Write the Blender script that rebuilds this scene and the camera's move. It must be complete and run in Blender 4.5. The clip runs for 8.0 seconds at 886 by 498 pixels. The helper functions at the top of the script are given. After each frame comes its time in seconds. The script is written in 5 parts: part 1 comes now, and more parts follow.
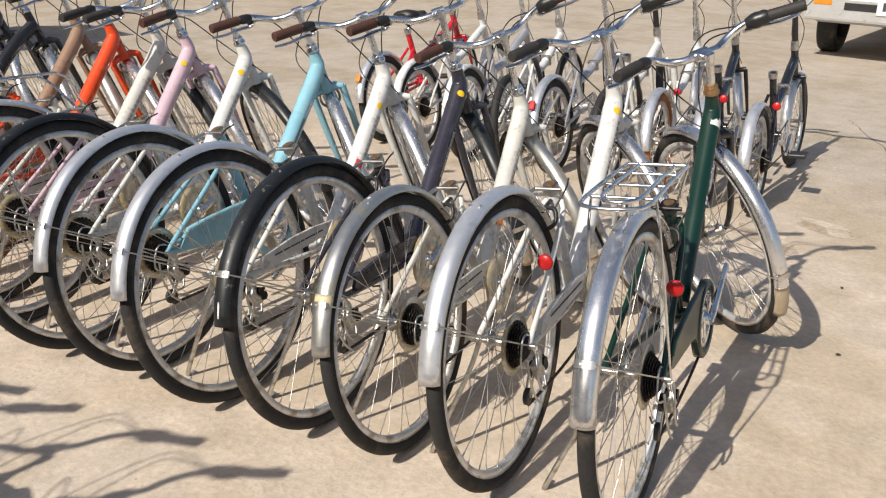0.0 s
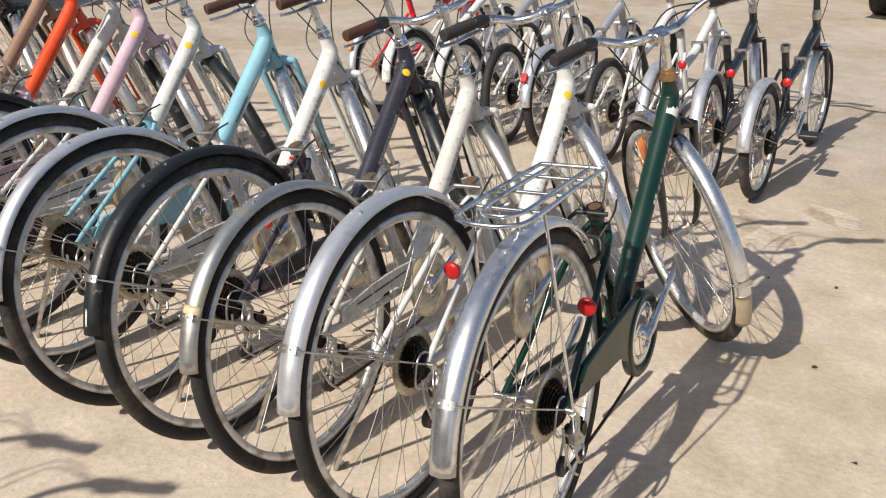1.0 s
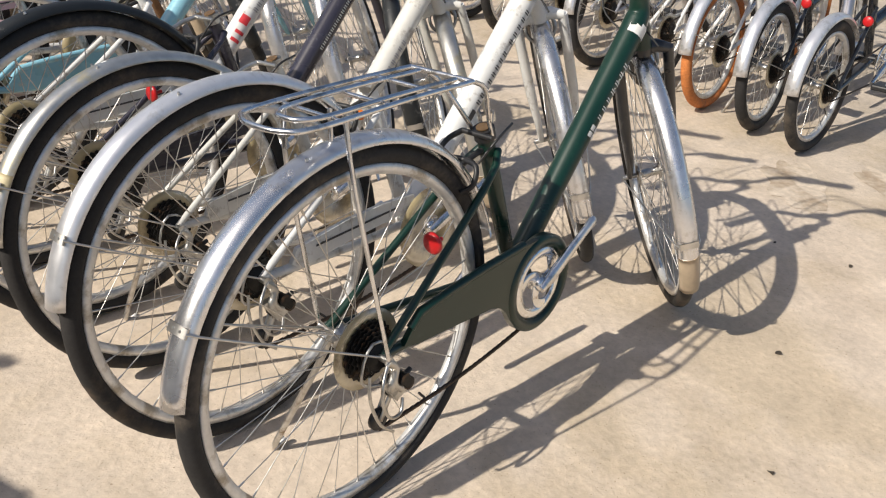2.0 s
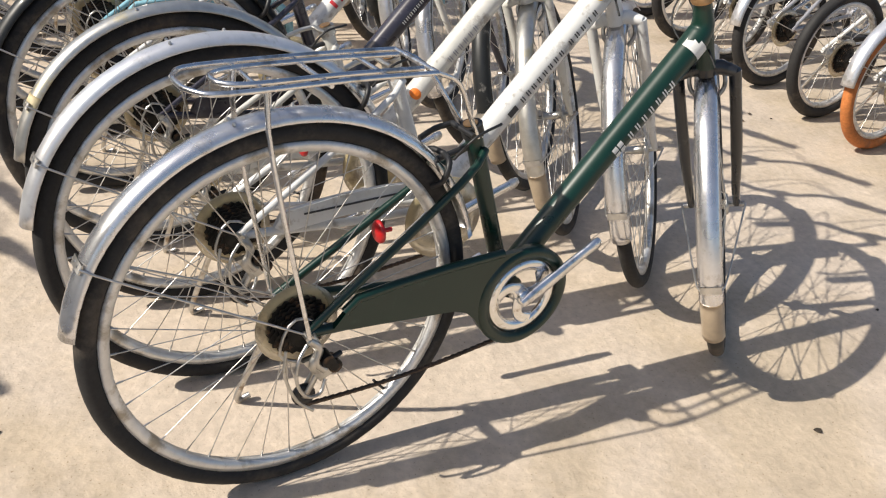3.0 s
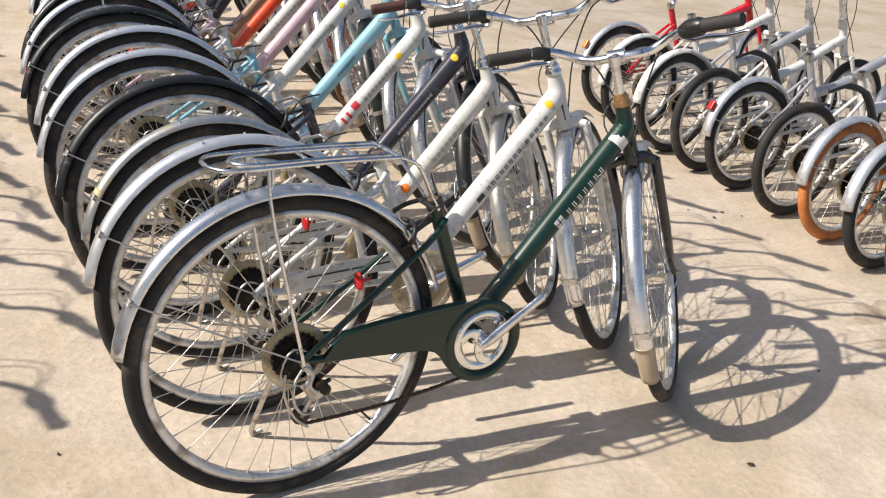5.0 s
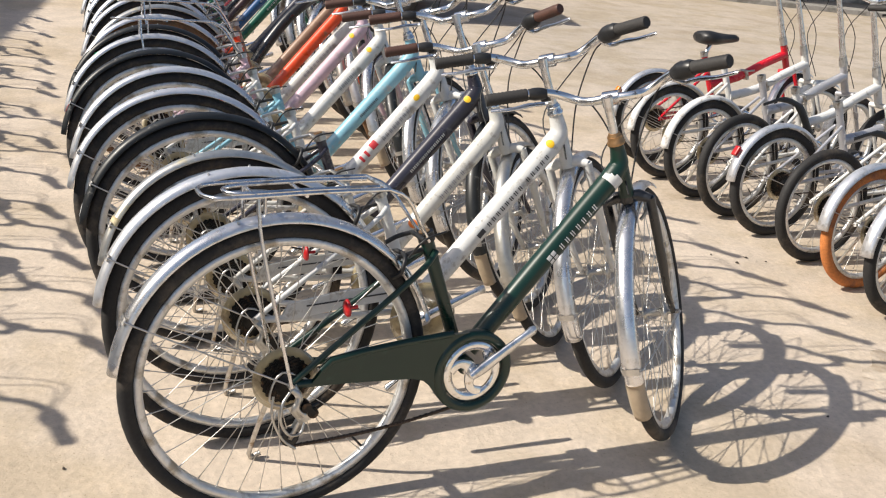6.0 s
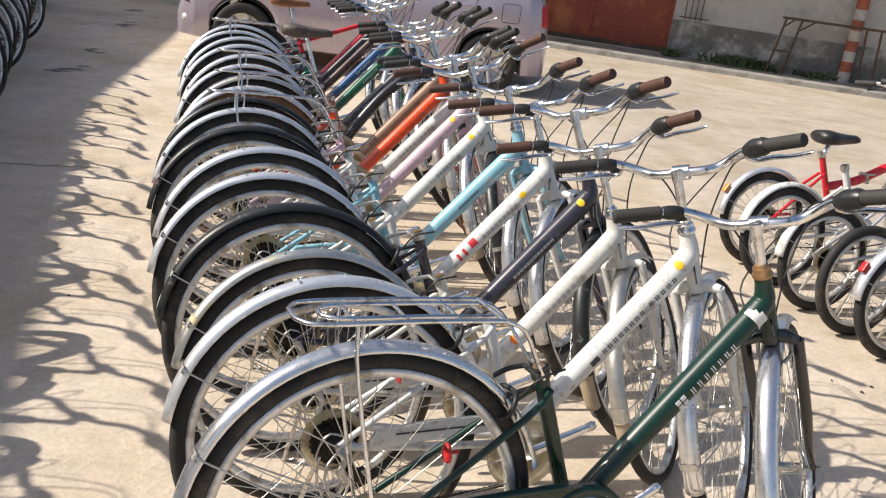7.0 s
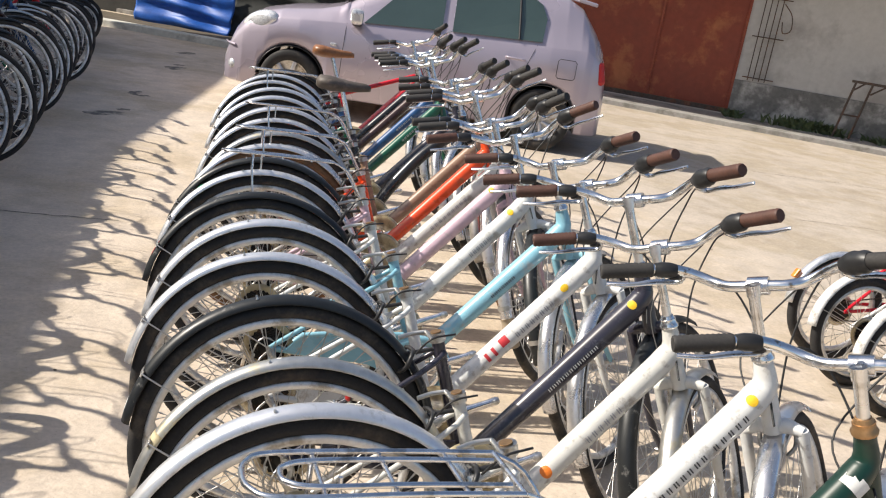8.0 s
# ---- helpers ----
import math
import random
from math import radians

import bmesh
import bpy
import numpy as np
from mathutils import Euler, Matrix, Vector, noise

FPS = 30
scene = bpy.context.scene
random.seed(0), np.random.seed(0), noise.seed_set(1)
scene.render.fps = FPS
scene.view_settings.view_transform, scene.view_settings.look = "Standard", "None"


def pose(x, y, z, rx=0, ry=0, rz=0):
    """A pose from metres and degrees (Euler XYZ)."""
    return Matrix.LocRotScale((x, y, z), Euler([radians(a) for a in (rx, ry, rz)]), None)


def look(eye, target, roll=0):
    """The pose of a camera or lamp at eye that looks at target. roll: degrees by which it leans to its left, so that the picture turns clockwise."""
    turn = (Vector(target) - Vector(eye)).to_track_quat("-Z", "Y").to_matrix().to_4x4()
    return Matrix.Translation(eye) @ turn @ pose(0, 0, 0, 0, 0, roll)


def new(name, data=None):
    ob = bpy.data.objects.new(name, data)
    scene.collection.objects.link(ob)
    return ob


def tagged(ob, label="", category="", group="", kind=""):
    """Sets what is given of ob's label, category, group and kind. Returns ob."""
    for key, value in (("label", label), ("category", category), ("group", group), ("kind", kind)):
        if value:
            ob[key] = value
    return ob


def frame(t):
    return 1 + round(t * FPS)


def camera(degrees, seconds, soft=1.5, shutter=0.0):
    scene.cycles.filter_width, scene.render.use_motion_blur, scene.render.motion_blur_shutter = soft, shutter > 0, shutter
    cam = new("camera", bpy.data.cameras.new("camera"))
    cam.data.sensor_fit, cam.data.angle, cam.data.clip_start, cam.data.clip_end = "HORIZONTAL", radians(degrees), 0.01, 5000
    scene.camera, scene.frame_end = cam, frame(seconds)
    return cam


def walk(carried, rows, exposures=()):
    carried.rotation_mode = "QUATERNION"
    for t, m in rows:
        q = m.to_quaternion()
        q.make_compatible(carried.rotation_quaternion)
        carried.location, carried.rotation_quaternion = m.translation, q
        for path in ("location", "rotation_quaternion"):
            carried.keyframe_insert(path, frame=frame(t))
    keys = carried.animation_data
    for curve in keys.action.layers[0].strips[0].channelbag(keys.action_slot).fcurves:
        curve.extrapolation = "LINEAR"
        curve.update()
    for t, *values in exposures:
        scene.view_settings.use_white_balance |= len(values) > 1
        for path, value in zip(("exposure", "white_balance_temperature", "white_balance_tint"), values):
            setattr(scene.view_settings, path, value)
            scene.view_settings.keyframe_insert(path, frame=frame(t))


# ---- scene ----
cam = camera(52.4, 8.0, 1.15)
PATH = [
    (0, (-1.764, -0.332, 1.314), (-0.099, 0.515, 0.599), 1.8),
    (0.5, (-1.570, -0.361, 1.341), (0.082, 0.469, 0.578), 1.9),
    (1, (-1.383, -0.527, 1.343), (0.189, 0.413, 0.539), 1.5),
    (1.5, (-1.147, -0.717, 1.347), (0.266, 0.383, 0.456), 4.0),
    (2, (-0.867, -0.799, 1.284), (0.472, 0.288, 0.273), 6.5),
    (2.2, (-0.781, -0.824, 1.284), (0.516, 0.288, 0.244), 8.5),
    (3.3, (-0.413, -1.122, 1.357), (0.484, 0.308, 0.284), 8.2),
    (3.5, (-0.396, -1.163, 1.379), (0.518, 0.295, 0.359), 8),
    (4, (-0.409, -1.24, 1.414), (0.523, 0.278, 0.504), 7),
    (4.5, (-0.536, -1.345, 1.415), (0.392, 0.197, 0.545), 6.2),
    (4.7, (-0.57, -1.409, 1.418), (0.357, 0.134, 0.545), 6.1),
    (5.8, (-0.478, -1.616, 1.424), (0.358, 0.02, 0.635), 6),
    (6, (-0.454, -1.625, 1.428), (0.357, 0.029, 0.649), 5.6),
    (6.5, (-0.447, -1.539, 1.441), (0.28, 0.159, 0.673), 6.3),
    (7, (-0.442, -1.321, 1.45), (0.234, 0.44, 0.785), 7.7),
    (7.5, (-0.373, -1.124, 1.446), (0.273, 0.662, 0.82), 7.9),
    (8, (-0.26, -0.948, 1.462), (0.308, 0.878, 0.878), 9.1),
]
walk(cam, [(t, look(eye, target, roll)) for t, eye, target, roll in PATH], [(0.0, -0.19), (2.0, -0.13), (3.5, 0.0), (6.0, 0.01), (8.0, 0.20)])

# ---- world, sun ----
SUN_TRAVEL = Vector((1.19, -0.28, -1.0)).normalized()
world = bpy.data.worlds.new("sky")
scene.world = world
world.use_nodes = True
wn = world.node_tree
sky = wn.nodes.new("ShaderNodeTexSky")
sky.sky_type = "NISHITA"
sky.sun_disc = False
sky.sun_elevation = math.asin(-SUN_TRAVEL.z)
sky.sun_rotation = math.atan2(-SUN_TRAVEL.x, -SUN_TRAVEL.y)
sky.dust_density = 2.5
wn.links.new(sky.outputs[0], wn.nodes["Background"].inputs[0])
wn.nodes["Background"].inputs[1].default_value = 0.118
sun = new("sun", bpy.data.lights.new("sun", "SUN"))
sun.data.energy, sun.data.angle, sun.data.color = 5.8, radians(0.6), (1.0, 0.93, 0.82)
sun.matrix_basis = look((0, 0, 20), Vector((0, 0, 20)) + SUN_TRAVEL)

# ---- materials ----
MATS = {}


def mat(name, color, rough=0.5, metal=0.0, vary=0.12, scale=30.0, bump=0.0, second=None, amount=0.5, second_scale=4.0, coat=0.0,
        alpha=1.0, trans=0.0, detail=6.0, per_object=0.0):
    """Base colour with grain at two scales, an optional second colour in patches, and relief."""
    if name in MATS:
        return MATS[name]
    m = bpy.data.materials.new(name)
    m.use_nodes = True
    t, n, l = m.node_tree, m.node_tree.nodes, m.node_tree.links
    b = n["Principled BSDF"]
    co = n.new("ShaderNodeTexCoord").outputs["Object"]

    def noise_tex(s, d=detail, ro=0.6):
        q = n.new("ShaderNodeTexNoise")
        q.inputs["Scale"].default_value, q.inputs["Detail"].default_value, q.inputs["Roughness"].default_value = s, d, ro
        l.new(co, q.inputs["Vector"])
        return q.outputs["Fac"]

    def span(v, a, z, lo, hi):
        q = n.new("ShaderNodeMapRange")
        q.inputs[1].default_value, q.inputs[2].default_value, q.inputs[3].default_value, q.inputs[4].default_value = a, z, lo, hi
        l.new(v, q.inputs[0])
        return q.outputs[0]

    def mixed(fac, a, z, mode="MIX"):
        q = n.new("ShaderNodeMix")
        q.data_type, q.blend_type = "RGBA", mode
        for sock, v in ((q.inputs[0], fac), (q.inputs[6], a), (q.inputs[7], z)):
            if isinstance(v, (int, float)):
                sock.default_value = v
            elif isinstance(v, tuple):
                sock.default_value = (*v, 1)
            else:
                l.new(v, sock)
        return q.outputs[2]

    fine, broad = noise_tex(scale), noise_tex(scale / 7.0, 4)
    g1 = span(fine, 0.3, 0.7, 1 - vary, 1 + vary)
    g2 = span(broad, 0.3, 0.7, 1 - vary, 1 + vary)
    mul = n.new("ShaderNodeMath")
    mul.operation = "MULTIPLY"
    l.new(g1, mul.inputs[0]), l.new(g2, mul.inputs[1])
    c = color
    if second is not None:
        c = mixed(span(noise_tex(second_scale, 8, 0.65), 0.62 - amount * 0.3, 0.72 - amount * 0.25, 0, 1), color, second)
    grey = n.new("ShaderNodeCombineColor")
    for k in range(3):
        l.new(mul.outputs[0], grey.inputs[k])
    c = mixed(1.0, c, grey.outputs[0], "MULTIPLY")
    if per_object:
        oi = n.new("ShaderNodeObjectInfo")
        k = n.new("ShaderNodeCombineColor")
        r = span(oi.outputs["Random"], 0, 1, 1 - per_object, 1 + per_object)
        for q in range(3):
            l.new(r, k.inputs[q])
        c = mixed(1.0, c, k.outputs[0], "MULTIPLY")
    l.new(c, b.inputs["Base Color"])
    l.new(span(broad, 0.3, 0.7, max(0.03, rough - 0.1), min(1.0, rough + 0.12)), b.inputs["Roughness"])
    b.inputs["Metallic"].default_value = metal
    b.inputs["Coat Weight"].default_value = coat
    b.inputs["Transmission Weight"].default_value = trans
    if bump:
        bp = n.new("ShaderNodeBump")
        bp.inputs["Strength"].default_value, bp.inputs["Distance"].default_value = 0.6, bump
        l.new(fine, bp.inputs["Height"])
        l.new(bp.outputs[0], b.inputs["Normal"])
    MATS[name] = m
    return m


ALU = mat("polished_aluminium", (0.78, 0.78, 0.79), 0.24, 1.0, 0.10, 60, 0.0003, (0.42, 0.40, 0.37), 0.25, 18)
CHROME = mat("chrome", (0.88, 0.88, 0.88), 0.20, 1.0, 0.06, 50, 0.0, (0.35, 0.26, 0.18), 0.12, 40)
F_ALU = mat("satin_mudguard_alloy", (0.84, 0.84, 0.86), 0.32, 0.76, 0.06, 45, 0.0001, (0.55, 0.54, 0.52), 0.25, 14)
DULL = mat("dull_alloy", (0.55, 0.54, 0.52), 0.38, 1.0, 0.15, 60, 0.0004, (0.25, 0.20, 0.15), 0.3, 25)
RIM = mat("rim_alloy", (0.76, 0.755, 0.74), 0.40, 0.6, 0.12, 40, 0.0002, (0.40, 0.36, 0.30), 0.3, 14)
RUBBER = mat("black_rubber", (0.018, 0.017, 0.017), 0.72, 0.0, 0.25, 120, 0.0008, (0.070, 0.056, 0.043), 0.32, 7)
ORANGE_RUBBER = mat("orange_rubber", (0.50, 0.17, 0.045), 0.7, 0.0, 0.2, 90, 0.0006, (0.25, 0.10, 0.05), 0.3, 10)
BLACK = mat("black_plastic", (0.018, 0.018, 0.019), 0.42, 0.0, 0.2, 60, 0.0003)
GREY_RUBBER = mat("grip_black", (0.030, 0.028, 0.027), 0.7, 0.0, 0.2, 200, 0.0006)
BROWN_GRIP = mat("grip_brown", (0.075, 0.032, 0.022), 0.6, 0.0, 0.2, 200, 0.0006)
CABLE = mat("cable_black", (0.015, 0.015, 0.015), 0.5)
CHAIN = mat("chain_steel", (0.09, 0.065, 0.05), 0.5, 0.8, 0.3, 200, 0.0006)
SPOKE = mat("spoke_steel", (0.60, 0.58, 0.55), 0.35, 0.9, 0.15, 40)
BRASS = mat("rusty_brass", (0.42, 0.25, 0.12), 0.4, 0.8, 0.2, 80)
GUARD = mat("yellowed_plastic", (0.56, 0.46, 0.26), 0.4, 0.0, 0.2, 30, 0.0, (0.20, 0.14, 0.07), 0.4, 12, 0.0, 1.0, 0.45)
FLAP = mat("clear_flap", (0.62, 0.50, 0.36), 0.35, 0.0, 0.15, 30, 0.0, None, 0.5, 4, 0.0, 1.0, 0.35)
RED_LENS = mat("red_reflector", (0.46, 0.010, 0.012), 0.38, 0.0, 0.1, 150, 0.0003, None, 0.5, 4, 0.15)
AMBER_LENS = mat("amber_reflector", (0.65, 0.22, 0.02), 0.3, 0.0, 0.1, 150, 0.0003, None, 0.5, 4, 0.6)
YELLOW_DOT = mat("yellow_sticker", (0.85, 0.52, 0.02), 0.5, 0.0, 0.06, 60)
ORANGE_DOT = mat("orange_sticker", (0.80, 0.20, 0.02), 0.5, 0.0, 0.06, 60)
WHITE_MARK = mat("white_marking", (0.72, 0.72, 0.70), 0.5, 0.0, 0.1, 90)
BLACK_MARK = mat("dark_marking", (0.05, 0.05, 0.055), 0.5, 0.0, 0.1, 90)
RED_MARK = mat("red_marking", (0.60, 0.04, 0.05), 0.5, 0.0, 0.1, 90)
GREY_MARK = mat("grey_marking", (0.30, 0.30, 0.32), 0.5, 0.0, 0.1, 90)
GREEN_MARK = mat("green_sticker", (0.05, 0.45, 0.25), 0.5, 0.0, 0.1, 90)
LEATHER = mat("tan_leather", (0.28, 0.12, 0.05), 0.45, 0.0, 0.2, 60, 0.0005)


def paint(name, c, chip=(0.35, 0.32, 0.29), amount=0.08):
    return mat(name, c, 0.28, 0.0, 0.06, 25, 0.00015, chip, amount, 22, 0.5)


P_GREEN = mat("dark_green_paint", (0.003, 0.027, 0.018), 0.34, 0.0, 0.06, 25, 0.00015, (0.012, 0.045, 0.032), 0.08, 22, 0.15)
P_WHITE = paint("white_paint", (0.70, 0.70, 0.685), (0.40, 0.37, 0.33), 0.16)
P_IVORY = paint("ivory_paint", (0.62, 0.61, 0.57), (0.36, 0.33, 0.29), 0.16)
P_NAVY = paint("charcoal_navy_paint", (0.030, 0.028, 0.042), (0.09, 0.09, 0.11))
P_BLUE = paint("light_blue_paint", (0.25, 0.50, 0.61), (0.40, 0.46, 0.47), 0.14)
P_PINK = paint("pale_pink_paint", (0.62, 0.45, 0.52), (0.44, 0.38, 0.38), 0.14)
P_ORANGE = paint("orange_red_paint", (0.80, 0.075, 0.012), (0.45, 0.12, 0.05))
P_TAN = paint("tan_brown_paint", (0.30, 0.19, 0.125), (0.2, 0.13, 0.1))
P_BLACK = paint("black_paint", (0.012, 0.013, 0.016), (0.06, 0.06, 0.06))
P_BLUE2 = paint("blue_paint", (0.02, 0.08, 0.22), (0.06, 0.1, 0.2))
P_GREEN2 = paint("emerald_paint", (0.008, 0.10, 0.055), (0.05, 0.12, 0.08))
P_BROWN = paint("dark_brown_paint", (0.045, 0.018, 0.014), (0.08, 0.05, 0.04))
P_RED = paint("red_paint", (0.60, 0.012, 0.025), (0.35, 0.05, 0.05))
P_SILVER = mat("silver_paint", (0.50, 0.50, 0.53), 0.35, 0.5, 0.06, 40, 0.0002, (0.3, 0.28, 0.26), 0.1, 20, 0.3)
F_BLACK = mat("black_fender_paint", (0.012, 0.014, 0.016), 0.42, 0.0, 0.2, 40, 0.0002, (0.22, 0.21, 0.20), 0.0, 26, 0.08)
F_DULL = mat("dull_fender_alloy", (0.60, 0.59, 0.56), 0.36, 0.9, 0.12, 40, 0.0003, (0.62, 0.56, 0.40), 0.2, 12)
CASSETTE = mat("black_sprockets", (0.02, 0.019, 0.018), 0.45, 0.6, 0.3, 90, 0.0004, (0.12, 0.07, 0.04), 0.3, 30)

# ---- mesh tools ----


def rings_to_faces(bm, rings, closed_ring=True, closed_path=False, smooth=True):
    n = len(rings[0])
    m = len(rings)
    for i in range(m if closed_path else m - 1):
        a, b = rings[i], rings[(i + 1) % m]
        for j in range(n if closed_ring else n - 1):
            k = (j + 1) % n
            f = bm.faces.new((a[j], a[k], b[k], b[j]))
            f.smooth = smooth


def tube(bm, pts, r, seg=8, closed=False, caps=True, flat=1.0):
    """A round (or flattened) tube swept along points."""
    pts = [Vector(p) for p in pts]
    n = len(pts)
    rs = r if isinstance(r, (list, tuple)) else [r] * n
    up = None
    rings = []
    for i, p in enumerate(pts):
        if closed:
            d = pts[(i + 1) % n] - pts[i - 1]
        else:
            d = pts[min(i + 1, n - 1)] - pts[max(i - 1, 0)]
        d.normalize()
        if up is None:
            up = Vector((0, 1, 0)) if abs(d.y) < 0.9 else Vector((1, 0, 0))
        up = (up - d * up.dot(d)).normalized()
        side = d.cross(up)
        rings.append([bm.verts.new(p + (up * math.cos(a) * flat + side * math.sin(a)) * rs[i]) for a in (2 * math.pi * k / seg for k in range(seg))])
    rings_to_faces(bm, rings, True, closed)
    if caps and not closed:
        for ring, rev in ((rings[0], True), (rings[-1], False)):
            vs = [bm.verts.new(v.co) for v in ring]
            f = bm.faces.new(list(reversed(vs)) if rev else vs)
            f.smooth = False
    return bm


def smooth_pts(pts, sub=4):
    """Catmull-Rom through points."""
    P = [Vector(p) for p in pts]
    P = [2 * P[0] - P[1]] + P + [2 * P[-1] - P[-2]]
    out = []
    for i in range(1, len(P) - 2):
        for k in range(sub):
            t = k / sub
            a, b, c, d = P[i - 1], P[i], P[i + 1], P[i + 2]
            out.append(0.5 * ((2 * b) + (c - a) * t + (2 * a - 5 * b + 4 * c - d) * t * t + (3 * b - a - 3 * c + d) * t ** 3))
    out.append(P[-2])
    return out


def lathe(bm, profile, centre=(0, 0, 0), seg=48, closed=True, a0=0.0, a1=2 * math.pi):
    """Profile of (radius, offset along y) turned round the y axis through centre."""
    c = Vector(centre)
    full = abs(a1 - a0 - 2 * math.pi) < 1e-6
    n = seg if full else seg + 1
    rings = []
    for i in range(n):
        a = a0 + (a1 - a0) * i / seg
        rings.append([bm.verts.new(c + Vector((r * math.cos(a), o, r * math.sin(a)))) for r, o in profile])
    rings_to_faces(bm, rings, closed, full)
    return bm


def box(bm, c, s, m=None, bevel=0.0):
    r = bmesh.ops.create_cube(bm, size=1.0)
    for v in r["verts"]:
        v.co = Vector((v.co.x * s[0], v.co.y * s[1], v.co.z * s[2]))
    if bevel:
        es = list({e for v in r["verts"] for e in v.link_edges})
        rb = bmesh.ops.bevel(bm, geom=es, offset=bevel, segments=2, affect="EDGES", profile=0.5)
        vs = list({v for f in rb["faces"] for v in f.verts} | {v for v in r["verts"] if v.is_valid})
    else:
        vs = r["verts"]
    for v in vs:
        v.co = (m @ v.co if m else v.co) + Vector(c)
    return bm


def prism(bm, outline, y0, y1):
    """A plate: outline of (x, z) between two y values."""
    a = [bm.verts.new((x, y0, z)) for x, z in outline]
    b = [bm.verts.new((x, y1, z)) for x, z in outline]
    bm.faces.new(a), bm.faces.new(list(reversed(b)))
    n = len(a)
    for i in range(n):
        bm.faces.new((a[i], b[i], b[(i + 1) % n], a[(i + 1) % n]))
    bmesh.ops.recalc_face_normals(bm, faces=bm.faces)
    return bm


def patch(bm, p0, p1, r, s0, s1, a0, a1, n=5):
    """A thin curved sticker on a tube from p0 to p1: from s0 to s1 metres along it, angles from its right-hand side upward."""
    p0, p1 = Vector(p0), Vector(p1)
    d = (p1 - p0).normalized()
    side = Vector((0, -1, 0))
    side = (side - d * side.dot(d)).normalized()
    up = side.cross(d) * -1
    if up.z < 0:
        up = -up
    rows = []
    for k in range(n + 1):
        a = radians(a0 + (a1 - a0) * k / n)
        q = (side * math.cos(a) + up * math.sin(a)) * r
        rows.append([bm.verts.new(p0 + d * s + q) for s in (s0, s1)])
    rings_to_faces(bm, rows, False)
    return bm


CACHE = {}


def part(name, build, material, parent, label="", key=None, basis=None):
    """One mesh object under a thing or part; alike parts share their mesh, the material sits on the object."""
    me = CACHE.get(key) if key else None
    if me is None:
        bm = bmesh.new()
        build(bm)
        me = bpy.data.meshes.new(name)
        bm.to_mesh(me)
        bm.free()
        me.materials.append(material)
        if key:
            CACHE[key] = me
    ob = new(name, me)
    ob.material_slots[0].link = "OBJECT"
    ob.material_slots[0].material = material
    if parent is not None:
        ob.parent = parent
    if basis is not None:
        ob.matrix_basis = basis
    if label:
        tagged(ob, label)
    return ob

# ---- bicycles ----


def spoke_set(bm, r_rim, count, only=None):
    for i in range(count):
        if only is not None and i != only:
            continue
        a = 2 * math.pi * i / count
        side = 1 if i % 2 else -1
        lean_a = a + (0.95 if (i // 2) % 2 else -0.95)
        h = Vector((0.021 * math.cos(lean_a), side * 0.027, 0.021 * math.sin(lean_a)))
        e = Vector((r_rim * math.cos(a), side * 0.003, r_rim * math.sin(a)))
        tube(bm, (h, e), 0.00115, 4, caps=False)
        tube(bm, (e + (h - e).normalized() * 0.014, e), 0.0021, 4, caps=False)


